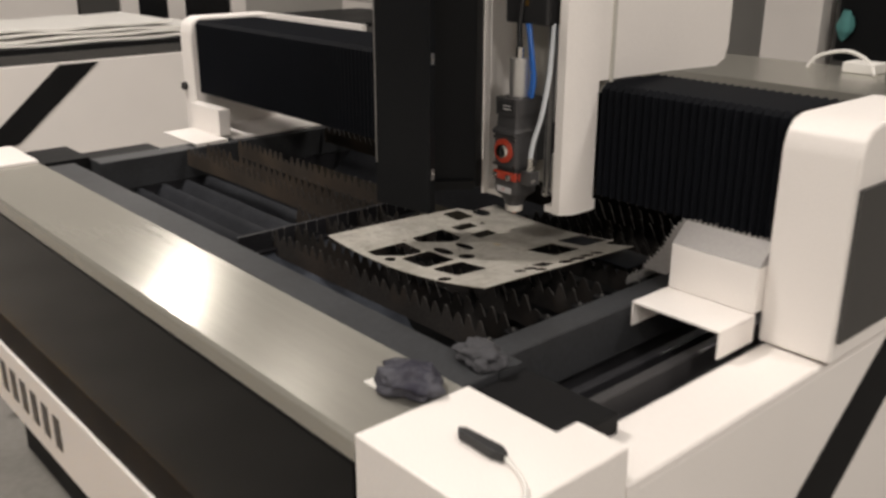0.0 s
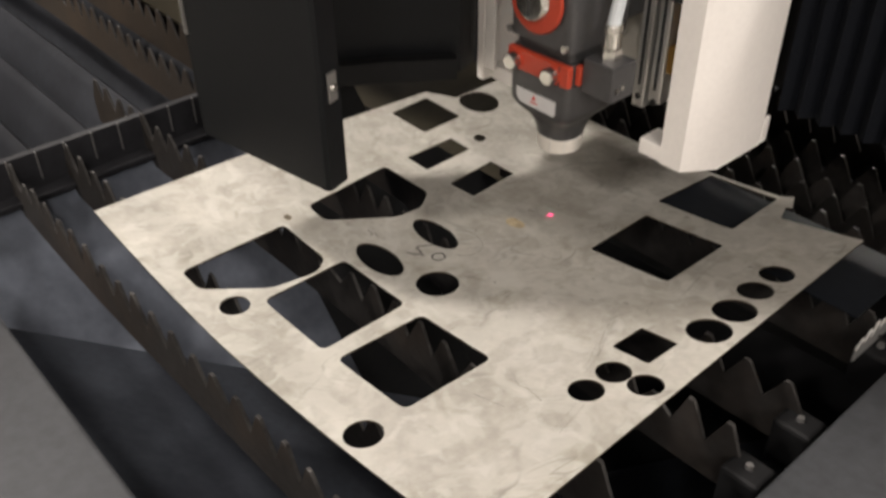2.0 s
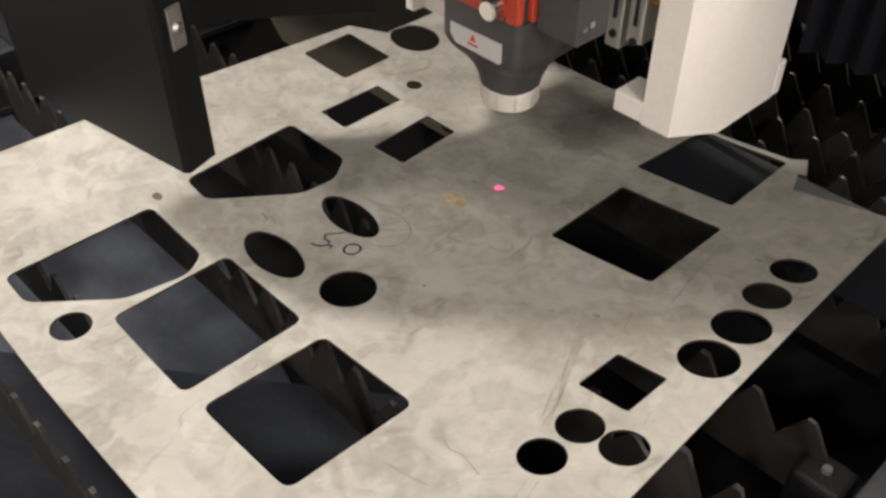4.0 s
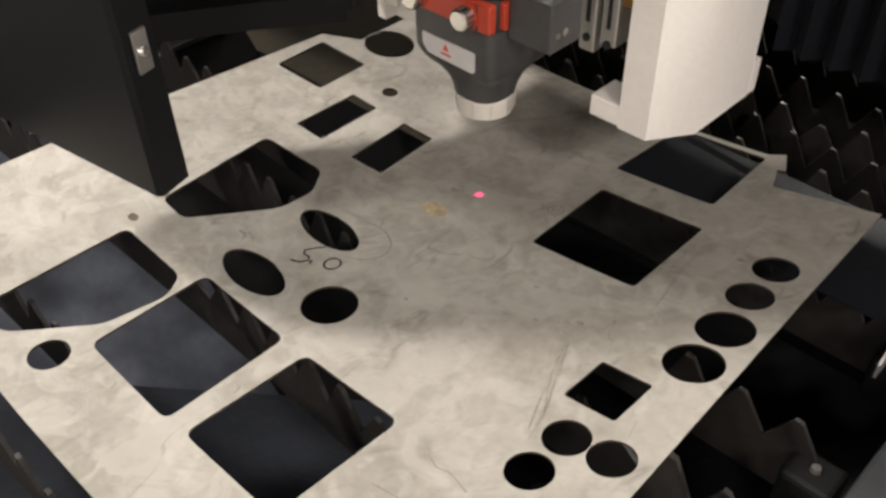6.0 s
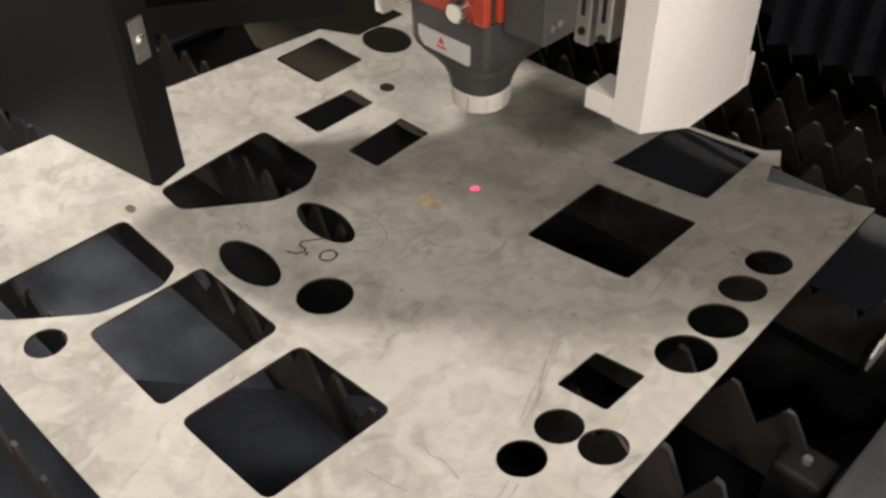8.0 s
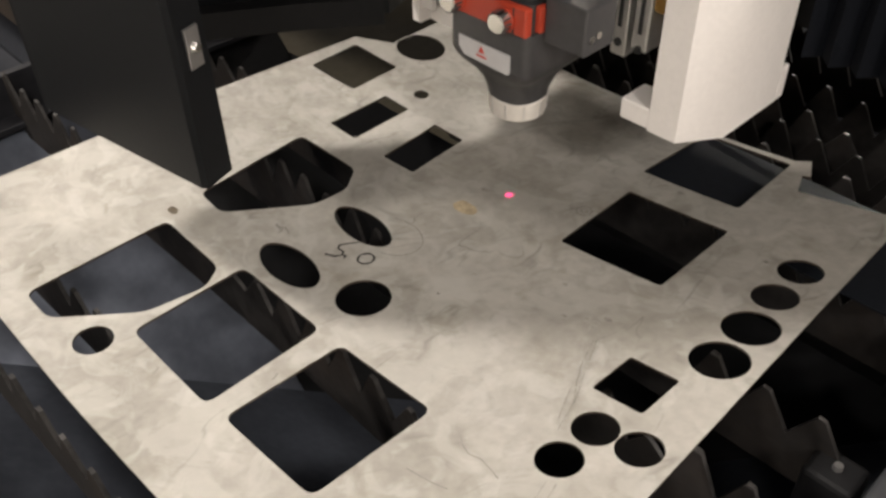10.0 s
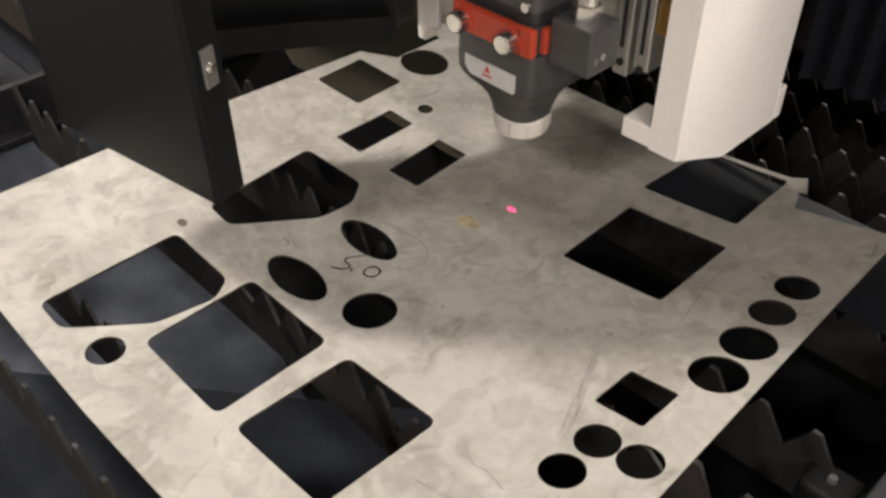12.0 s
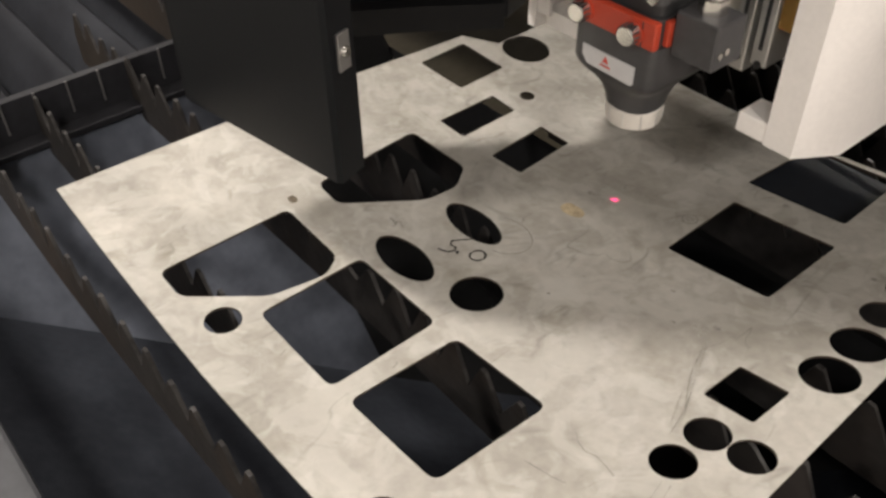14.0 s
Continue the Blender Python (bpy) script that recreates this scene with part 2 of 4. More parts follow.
GLOVE = mat("navy_work_cloth", (0.014, 0.013, 0.026), 0.7, 0, 25, 300, 0.35, 0.3, tint=(0.10, 0.10, 0.115), tint_scale=24, tint_amount=0.8)
RAG = mat("grey_cloth", (0.045, 0.045, 0.05), 0.8, 0, 25, 300, 0.3, 0.3)
PAPER = mat("white_paper", (0.78, 0.76, 0.72), 0.6, 0, 10, 200, 0.05, 0.02)
FLOOR = mat("grey_hall_floor", (0.21, 0.20, 0.185), 0.38, 0, 1.2, 40, 0.15, 0.03, tint=(0.12, 0.115, 0.105), tint_scale=3, tint_amount=0.5)
YELLOW = mat("yellow_floor_paint", (0.72, 0.36, 0.03), 0.45, 0, 6, 90, 0.15, 0.03)
WALL = mat("pale_hall_wall", (0.55, 0.53, 0.50), 0.7, 0, 1.5, 30, 0.08, 0.03)
CEILING = mat("grey_ceiling", (0.45, 0.44, 0.43), 0.8, 0, 1.5, 30, 0.1, 0.03)
GREY_PANEL = mat("dark_grey_side_plate", (0.06, 0.058, 0.055), 0.5, 0, 4, 150, 0.1, 0.03)
TEAL = mat("teal_cloth", (0.10, 0.30, 0.29), 0.8, 0, 12, 200, 0.2, 0.1)
PANEL = mat("polished_black_panel", (0.006, 0.006, 0.0062), 0.09, 0, 3.0, 60, 0.15, 0.004, 0.13, rough_vary=0.03)
GREY_STEEL = mat("dull_grey_steel", (0.34, 0.325, 0.315), 0.6, 0.25, 6.0, 150, 0.1, 0.03, 0.3)
MID_GREY = mat("mid_grey_paint", (0.20, 0.195, 0.185), 0.5, 0, 2.0, 100, 0.08, 0.03)


# ---------------------------------------------------------------- mesh helpers
def box(bm, x0, x1, y0, y1, z0, z1, bevel=0.0, segments=2):
    made = bmesh.ops.create_cube(bm, size=1.0)["verts"]
    for v in made:
        v.co = Vector(((x0 + x1) / 2 + v.co.x * (x1 - x0), (y0 + y1) / 2 + v.co.y * (y1 - y0), (z0 + z1) / 2 + v.co.z * (z1 - z0)))
    if bevel:
        edges = {e for v in made for e in v.link_edges}
        bmesh.ops.bevel(bm, geom=list(edges), offset=bevel, segments=segments, affect="EDGES", profile=0.5)
    return made


def boxed(x0, x1, y0, y1, z0, z1, bevel=0.0, segments=2):
    bm = bmesh.new()
    box(bm, x0, x1, y0, y1, z0, z1, bevel, segments)
    return bm


def cyl(bm, centre, axis, r0, r1, length, n=28):
    """A tapered cylinder from centre along axis."""
    axis = Vector(axis).normalized()
    turn = axis.to_track_quat("Z", "Y").to_matrix().to_4x4()
    m = Matrix.Translation(Vector(centre) + axis * length / 2) @ turn
    return bmesh.ops.create_cone(bm, cap_ends=True, segments=n, radius1=r0, radius2=r1, depth=length, matrix=m)["verts"]


def cylinder(centre, axis, r0, r1, length, n=28, bevel=0.0):
    bm = bmesh.new()
    cyl(bm, centre, axis, r0, r1, length, n)
    if bevel:
        sharp = [e for e in bm.edges if len(e.link_faces) == 2 and e.calc_face_angle() > 0.7]
        bmesh.ops.bevel(bm, geom=sharp, offset=bevel, segments=2, affect="EDGES", profile=0.5)
    return bm


def prism(outline, axis, a, b, bevel=0.0):
    """An outline of 2D points, pushed along an axis from a to b. The other two axes follow in xyz order."""
    bm = bmesh.new()

    def at(p, d):
        return {"x": (d, p[0], p[1]), "y": (p[0], d, p[1]), "z": (p[0], p[1], d)}[axis]

    low, high = [bm.verts.new(at(p, a)) for p in outline], [bm.verts.new(at(p, b)) for p in outline]
    bm.faces.new(low)
    bm.faces.new(high[::-1])
    for k in range(len(outline)):
        j = (k + 1) % len(outline)
        bm.faces.new((low[j], low[k], high[k], high[j]))
    bmesh.ops.recalc_face_normals(bm, faces=bm.faces)
    if bevel:
        bmesh.ops.bevel(bm, geom=list(bm.edges), offset=bevel, segments=2, affect="EDGES", profile=0.5)
    return bm


def smooth(bm, limit=0.6):
    for f in bm.faces:
        f.smooth = True
    for e in bm.edges:
        areas = sorted(f.calc_area() for f in e.link_faces)
        e.smooth = not (len(areas) == 2 and (e.calc_face_angle(0.0) > limit or (e.calc_face_angle(0.0) > 0.2 and areas[1] > 6 * areas[0])))
    return bm


def part(name, bm, material, parent=None, label=""):
    smooth(bm)
    me = bpy.data.meshes.new(name)
    bm.to_mesh(me)
    bm.free()
    me.materials.append(material)
    ob = new(name, me)
    if parent is not None:
        ob.parent = parent
        ob.matrix_parent_inverse = parent.matrix_basis.inverted()
    return tagged(ob, label) if label else ob


def thing(name, label, category, at=(0, 0, 0), group=""):
    ob = new(name)
    ob.location = at
    ob.empty_display_size = 0.05
    return tagged(ob, label, category, group)


def piece(name, bm, material, label, category, kind="", group=""):
    return tagged(part(name, bm, material), label, category, group, kind)


def tube(name, points, radius, material, parent=None, label="", cyclic=False):
    """A round hose or wire through points, as a mesh."""
    pts = [Vector(p) for p in points]
    fine = []
    n = len(pts)
    for i in range(n - 1):
        p0, p1, p2, p3 = pts[max(i - 1, 0)], pts[i], pts[i + 1], pts[min(i + 2, n - 1)]
        for k in range(8):
            t = k / 8
            fine.append(0.5 * (2 * p1 + (p2 - p0) * t + (2 * p0 - 5 * p1 + 4 * p2 - p3) * t * t + (3 * p1 - p0 - 3 * p2 + p3) * t ** 3))
    fine.append(pts[-1])
    bm = bmesh.new()
    rings = []
    for i, p in enumerate(fine):
        d = (fine[min(i + 1, len(fine) - 1)] - fine[max(i - 1, 0)]).normalized()
        side = d.orthogonal().normalized() if not rings else (last - d * last.dot(d)).normalized()
        last = side
        up = d.cross(side)
        rings.append([bm.verts.new(p + radius * (math.cos(a) * side + math.sin(a) * up)) for a in [k * math.tau / 10 for k in range(10)]])
    for a, b in zip(rings, rings[1:]):
        for k in range(10):
            bm.faces.new((a[k], a[(k + 1) % 10], b[(k + 1) % 10], b[k]))
    bm.faces.new(rings[0][::-1])
    bm.faces.new(rings[-1])
    bmesh.ops.recalc_face_normals(bm, faces=bm.faces)
    return part(name, bm, material, parent, label)


def lump(centre, size, seed, rough=0.35, detail=3, flat=None):
    """A crumpled soft lump."""
    bm = bmesh.new()
    bmesh.ops.create_icosphere(bm, subdivisions=detail, radius=1.0)
    for v in bm.verts:
        k = 1 + rough * noise.noise(v.co * 1.7 + Vector((seed, 0, 0))) + 0.5 * rough * noise.noise(v.co * 4.1 + Vector((0, seed, 0)))
        v.co = Vector(centre) + Vector((v.co.x * size[0] * k, v.co.y * size[1] * k, v.co.z * size[2] * k))
        if flat is not None:
            v.co.z = max(v.co.z, flat)
    return bm


# ---------------------------------------------------------------- hall
piece("floor", boxed(-13, 9, -9, 13, -0.2, 0.0), FLOOR, "grey sealed concrete hall floor", "floor", "structure")
piece("ceiling", boxed(-13, 9, -9, 13, 6.0, 6.2), CEILING, "dim grey hall ceiling", "ceiling", "structure")
piece("wall_north", boxed(-13, 9, 13, 13.2, 0, 6), WALL, "pale plain hall wall", "wall", "structure")
piece("wall_south", boxed(-13, 9, -9.2, -9, 0, 6), WALL, "pale plain hall wall", "wall", "structure")
piece("wall_east", boxed(9, 9.2, -9, 13, 0, 6), WALL, "pale plain hall wall", "wall", "structure")
piece("wall_west", boxed(-13.2, -13, -9, 13, 0, 6), WALL, "pale plain hall wall", "wall", "structure")
piece("floor_marking", boxed(-6.0, 0.9, -0.615, -0.545, 0.0, 0.004), YELLOW, "yellow painted line on the grey floor", "floor marking", "structure")

# ---------------------------------------------------------------- laser cutting machine frame
BED_L, BED_R, BED_F, BED_B = -1.55, 0.0, 0.0, 2.45
LIP_Z = 0.847
machine = thing("laser_cutting_machine", "white and black flatbed laser cutting machine with stainless front guard", "cutting machine")
part("front_lip", boxed(BED_L - 0.06, 0.085, -0.127, -0.050, LIP_Z - 0.03, LIP_Z, 0.003), LIP, machine, "dark grey steel bed lip")
part("side_lip", boxed(BED_R, 0.056, 0.0005, BED_B, LIP_Z - 0.09, LIP_Z, 0.003), LIP, machine, "dark grey steel bed lip")
part("side_lip", boxed(BED_L - 0.075, BED_L, 0.0005, BED_B, LIP_Z - 0.09, LIP_Z, 0.003), LIP, machine, "dark grey steel bed lip")
part("front_guard", prism([(-0.128, LIP_Z + 0.002), (-0.322, LIP_Z + 0.002), (-0.328, LIP_Z - 0.004), (-0.328, LIP_Z - 0.032), (-0.315, LIP_Z - 0.032), (-0.315, LIP_Z - 0.012), (-0.128, LIP_Z - 0.012)], "x", -1.66, 0.099), STAINLESS, machine, "brushed stainless guard strip")
part("rear_deck", prism([(BED_B, 0.90), (3.12, 0.90), (3.13, 0.88), (3.13, 0.82), (BED_B, 0.82)], "x", -1.7, 0.30), STAINLESS, machine, "plain steel rear deck")
part("front_panel", boxed(-1.66, 0.099, -0.330, -0.300, 0.498, 0.812, 0.002), PANEL, machine, "glossy black front panel")
part("black_band", boxed(-1.70, 0.30, -0.325, -0.300, 0.395, 0.4975), BLACK_MATTE, machine)
name_band = part("name_band", boxed(-1.70, 0.30, -0.332, -0.300, 0.19, 0.394, 0.002), WHITE, machine, "white name band")
part("plinth", boxed(-1.66, 0.27, -0.28, -0.24, 0.0, 0.19), BLACK_MATTE, machine)
for k in range(6):
    bx = -1.585 + k * 0.082
    part("letter_shape", boxed(bx, bx + 0.042, -0.3345, -0.3325, 0.250, 0.340), GREY_PANEL, name_band)
part("corner_plate", boxed(0.0005, 0.085, -0.0495, 0.0, LIP_Z - 0.03, LIP_Z - 0.001), LIP, machine)
# inside of the bed and the ends
part("bed_front_wall", boxed(BED_L, BED_R, -0.092, -0.066, 0.33, LIP_Z - 0.031), BAR, machine)
part("bed_side_wall", boxed(0.004, 0.03, -0.065, BED_B, 0.35, LIP_Z - 0.091), BAR, machine)
part("bed_side_wall", boxed(BED_L - 0.03, BED_L - 0.004, -0.065, BED_B, 0.35, LIP_Z - 0.091), BAR, machine)
part("bed_back_wall", boxed(BED_L, BED_R, BED_B - 0.04, BED_B - 0.002, 0.35, LIP_Z), BAR, machine)
part("bed_bottom", boxed(BED_L, BED_R, -0.065, BED_B - 0.05, 0.33, 0.349), TRAY, machine)

# right hand rail trough
part("corner_box", prism([(0.10, -0.328), (0.352, -0.328), (0.352, -0.086), (0.267, -0.086), (0.267, -0.128), (0.10, -0.128)], "z", 0.40, 0.857, 0.003), WHITE, machine, "white sheet metal corner box")
part("rail_end_plate", boxed(0.087, 0.2665, -0.127, 0.004, 0.775, 0.835, 0.002), BLACK_MATTE, machine, "matte black end plate")
part("rail_floor", boxed(0.076, 0.243, 0.005, BED_B, 0.700, 0.735), BLACK_MATTE, machine)
rail = part("guide_rail", boxed(0.150, 0.172, 0.012, BED_B - 0.02, 0.736, 0.782, 0.003), HEAD, machine, "worn steel linear guide rail")
part("gear_rack", boxed(0.098, 0.118, 0.012, BED_B - 0.02, 0.736, 0.770, 0.002), BAR, machine, "steel gear rack")
part("rail_strip", boxed(0.185, 0.215, 0.012, BED_B - 0.02, 0.736, 0.752, 0.002), BAR, machine)
part("rail_cover", prism([(0.244, 0.70), (0.244, 0.800), (0.250, 0.803), (0.350, 0.800), (0.353, 0.797), (0.353, 0.785), (0.250, 0.785), (0.250, 0.70)], "y", -0.0855, BED_B + 0.6), WHITE, machine, "white rail cover")
side_wall = part("side_wall", boxed(0.347, 0.3535, -0.085, 3.1, 0.12, 0.7845), WHITE, machine, "white side panel with black diagonal stripe")
part("diagonal_stripe", prism([(0.40, 0.565), (0.66, 0.78), (0.86, 0.78), (0.54, 0.500), (0.30, 0.20), (0.12, 0.20)], "x", 0.3538, 0.3565), BLACK_MATTE, side_wall, "black diagonal stripe")
# left hand rail trough
part("corner_box", boxed(-1.902, -1.665, -0.328, -0.128, 0.40, 0.857, 0.003), WHITE, machine, "white sheet metal corner box")
part("rail_end_plate", boxed(-1.82, -1.637, -0.127, 0.004, 0.775, 0.850, 0.002), BLACK_MATTE, machine)
part("rail_floor", boxed(-1.793, -1.626, 0.005, BED_B, 0.700, 0.735), BLACK_MATTE, machine)
part("guide_rail", boxed(-1.722, -1.700, 0.012, BED_B - 0.02, 0.736, 0.782, 0.003), CHROME, machine)
part("rail_cover", boxed(-1.902, -1.794, -0.02, 0.295, 0.70, 0.803, 0.003), BLACK_MATTE, machine, "dark rail cover")
part("rail_cover", boxed(-1.902, -1.794, 0.2955, BED_B + 0.6, 0.70, 0.735, 0.003), WHITE, machine)
part("side_wall", boxed(-1.912, -1.895, -0.30, 3.1, 0.12, 0.699), WHITE, machine)


# ---------------------------------------------------------------- slat bed
slat_bed = thing("slat_bed", "bed of rusty saw-toothed steel slats over dusty trays", "cutting table")
SLAT_TOP, SLAT_LOW = 0.862, 0.803


def slat_mesh(seed, pitch, start):
    """A saw-toothed strip: a body band, and a slender worn tooth on each step."""
    rng = random.Random(seed)
    x0, x1 = start, BED_R - 0.012
    n = int((x1 - x0) / pitch)
    valley = SLAT_TOP - 0.028
    bm = bmesh.new()

    def col(x, z):
        y = 0.0025 * math.sin(x * 9 + seed)
        return bm.verts.new((x, y - 0.0013, z)), bm.verts.new((x, y + 0.0013, z))

    def skin(loop):
        front, back = [v[0] for v in loop], [v[1] for v in loop]
        bm.faces.new(front)
        bm.faces.new(back[::-1])

    def rim(a, b, worn=0):
        bm.faces.new((a[0], a[1], b[1], b[0])).material_index = worn

    last_low, last_high = col(x0, SLAT_LOW), col(x0, valley)
    rim(last_low, last_high)
    for k in range(n):
        a = x0 + k * pitch
        top = SLAT_TOP - rng.uniform(0.0, 0.005) - (rng.uniform(0.006, 0.02) if rng.random() < 0.08 else 0)
        lean = rng.uniform(-0.002, 0.002)
        low, high = col(a + pitch, SLAT_LOW), col(a + pitch, valley + rng.uniform(-0.002, 0.002))
        skin([last_low, low, high, last_high])
        rim(low, last_low)
        t1, t2 = col(a + pitch * 0.40 + lean, top), col(a + pitch * 0.54 + lean, top - 0.0006)
        skin([last_high, high, t2, t1])
        rim(last_high, t1, 1)
        rim(t1, t2, 1)
        rim(t2, high, 1)
        last_low, last_high = low, high
    rim(last_high, last_low)
    bmesh.ops.recalc_face_normals(bm, faces=bm.faces)
    return bm


SLOT = 0.0282
SLAT_Y = [0.034, 0.0904, 0.175, 0.2596, 0.3205, 0.430, 0.525, 0.557, 0.588, 0.627, 0.690]
while SLAT_Y[-1] < BED_B - 0.16:
    SLAT_Y.append(SLAT_Y[-1] + SLOT * (2, 3, 3, 2, 3)[(len(SLAT_Y) - 1) % 5])
SHORT, MIDDLE, FULL = -0.690, -0.420, BED_L + 0.012  # where the slats begin
PITCHES = (0.0287, 0.030, 0.029, 0.0275, 0.031)
made = {}
for k, y in enumerate(SLAT_Y):
    start = FULL if 0.25 < y < 0.35 or y > 0.70 else MIDDLE if y > 0.42 else -0.815 if y == 0.175 else SHORT
    key = (k if k < 6 else 1 + (k * 7 + k // 4) % 5, start)
    if key not in made:
        made[key] = ob = part("slat", slat_mesh(key[0] + 3, PITCHES[key[0] % 5], start), SLAT, slat_bed)
        ob.data.materials.append(SLAT_EDGE)
    else:
        ob = new("slat", made[key].data)
        ob.parent = slat_bed
    ob.location.y = y

bm = slat_mesh(9, 0.030, FULL)
bmesh.ops.delete(bm, geom=[v for v in bm.verts if v.co.x > -0.700], context="VERTS")
ob = part("slat", bm, SLAT, slat_bed)
ob.data.materials.append(SLAT_EDGE)
ob.location.y = 0.424

for bx in (-0.695,):
    bm = bmesh.new()
    box(bm, bx - 0.004, bx + 0.004, -0.048, 0.43, 0.74, 0.857)
    bar = part("support_bar", bm, BAR, slat_bed, "black slotted support bar")
    part("support_flange", boxed(bx - 0.020, bx + 0.022, -0.048, 0.43, 0.815, 0.820), BAR, bar)
    slot = None
    for k in range(14):
        y = 0.034 + k * SLOT
        if slot is None:
            slot = part("slot_edge", boxed(bx + 0.0042, bx + 0.0055, -0.0008, 0.0008, 0.828, 0.8572), EDGE, bar)
            slot.location.y = y
        else:
            ob = new("slot_edge", slot.data)
            ob.parent, ob.location.y = bar, y
# hopper of sloping panels under the sheet: planes z = c + a * x + b * y, the highest one shows
HOPPER = (-0.688, -0.004, -0.062, 0.436)
PANELS = {"left": (0.806 - 1.09 * 0.68, -1.09, 0.0), "front": (0.7192, 0.0, -0.56), "right": (0.775, 1.09, 0.0), "back": (-2.70, 0.0, 8.0)}


def clipped(poly, keep):
    """The part of a flat polygon where keep(x, y) >= 0, keep being linear."""
    out = []
    for k, p in enumerate(poly):
        q = poly[(k + 1) % len(poly)]
        u, w = keep(*p), keep(*q)
        if u >= 0:
            out.append(p)
        if u * w < 0:
            t = u / (u - w)
            out.append((p[0] + t * (q[0] - p[0]), p[1] + t * (q[1] - p[1])))
    return out


# Past this y the left panel turns black: shade put into its colour.
SHADE_FROM = 0.270
for side, y0, y1 in (("left", HOPPER[2], SHADE_FROM), ("left", SHADE_FROM, HOPPER[3]), ("front", HOPPER[2], HOPPER[3]), ("right", HOPPER[2], HOPPER[3]), ("back", HOPPER[2], HOPPER[3])):
    c, a, b = PANELS[side]
    poly = [(HOPPER[0], y0), (HOPPER[1], y0), (HOPPER[1], y1), (HOPPER[0], y1)]
    for other_side, (oc, oa, ob_) in PANELS.items():
        if other_side != side:
            poly = clipped(poly, lambda x, y: (c - oc) + (a - oa) * x + (b - ob_) * y)
    bm = bmesh.new()
    high = [bm.verts.new((x, y, c + a * x + b * y)) for x, y in poly]
    low = [bm.verts.new((x, y, c + a * x + b * y - 0.003)) for x, y in poly]
    bm.faces.new(high)
    bm.faces.new(low[::-1])
    for k in range(len(poly)):
        j = (k + 1) % len(poly)
        bm.faces.new((high[k], low[k], low[j], high[j]))
    bmesh.ops.recalc_face_normals(bm, faces=bm.faces)
    # All but the near left panel carry shade in their colour.
    part("hopper_panel", bm, TRAY if y1 == SHADE_FROM else BLACK_MATTE if y0 == SHADE_FROM or side == "back" else TRAY_SHADED, slat_bed, "dusty sloping steel hopper panel" if y1 == SHADE_FROM else "sloping steel hopper panel, coloured dark for shade")
part("hopper_edge", boxed(-0.6905, -0.6882, -0.062, 0.300, 0.790, 0.8150), TRAY, slat_bed)
for k in range(6):
    y = 0.033 + 0.072 * k
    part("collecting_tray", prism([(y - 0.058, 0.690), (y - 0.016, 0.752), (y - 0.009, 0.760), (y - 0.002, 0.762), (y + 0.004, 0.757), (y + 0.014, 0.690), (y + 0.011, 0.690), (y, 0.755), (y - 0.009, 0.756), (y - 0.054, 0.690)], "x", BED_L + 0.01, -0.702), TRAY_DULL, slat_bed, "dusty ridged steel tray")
part("tray_bed", boxed(BED_L + 0.005, -0.702, -0.065, 0.43, 0.660, 0.6895), BAR, slat_bed)
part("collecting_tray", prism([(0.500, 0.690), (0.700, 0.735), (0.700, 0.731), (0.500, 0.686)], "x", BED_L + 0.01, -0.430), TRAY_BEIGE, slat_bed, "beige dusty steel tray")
# The black colour stands in for shade below the sheet.
part("collecting_tray", prism([(0.440, 0.620), (0.700, 0.700), (0.700, 0.696), (0.440, 0.616)], "x", -0.429, BED_R - 0.01), BLACK_MATTE, slat_bed, "steel tray coloured black for shade")
part("tray_bed", boxed(BED_L + 0.005, -0.430, 0.4365, 0.4995, 0.640, 0.660), BAR, slat_bed)
TRAY_STEP = 0.215
for k in range(3, 11):
    y = 0.012 + TRAY_STEP * k + 0.05
    if y > BED_B - 0.2:
        break
    part("collecting_tray", prism([(y, 0.640), (y + 0.160, 0.772), (y + 0.163, 0.769), (y + 0.003, 0.637)], "x", BED_L + 0.01, BED_R - 0.01), TRAY_DULL, slat_bed, "dusty sloping steel tray")
    part("tray_back", prism([(y + 0.1635, 0.768), (y + 0.206, 0.64), (y + 0.209, 0.643), (y + 0.1665, 0.771)], "x", BED_L + 0.01, BED_R - 0.01), BAR, slat_bed)
# clamp clips at the ends of the slats
clip_mesh = None
for k in range(12):
    y = SLAT_Y[k] - 0.005
    if clip_mesh is None:
        clip = part("slat_clip", boxed(-0.032, -0.004, -0.012, 0.012, 0.800, 0.8375, 0.003), BLACK_MATTE, slat_bed, "black clamp clip")
        part("clip_screw", cylinder((-0.018, 0.0, 0.838), (0, 0, 1), 0.0028, 0.0024, 0.003, 12), EDGE, clip)
        clip.location.y = y
        clip_mesh = clip
    else:
        copy_thing(clip_mesh, pose(0, y, 0))


# ---------------------------------------------------------------- cut steel sheet
def sheet_z(x, y):
    x, y = x + 0.28, y - 0.26
    return 0.8726 + 0.0358 * x - 0.0512 * y + 0.3909 * x * x - 0.0495 * x * y - 0.0168 * y * y


def ring(cx, cy, r, n=28):
    return [(cx + r * math.cos(k * math.tau / n), cy + r * math.sin(k * math.tau / n)) for k in range(n)]


def rounded(pts, r, n=5):
    """A polygon with rounded corners."""
    out = []
    for k, p in enumerate(pts):
        a, b, c = Vector(pts[k - 1]), Vector(p), Vector(pts[(k + 1) % len(pts)])
        u, w = (a - b).normalized(), (c - b).normalized()
        for i in range(n):
            t = i / (n - 1)
            q = b + u * r * (1 - t) ** 2 + w * r * t ** 2
            out.append((q.x, q.y))
    return out


def rect(x0, x1, y0, y1):
    return [(x0, y0), (x1, y0), (x1, y1), (x0, y1)]


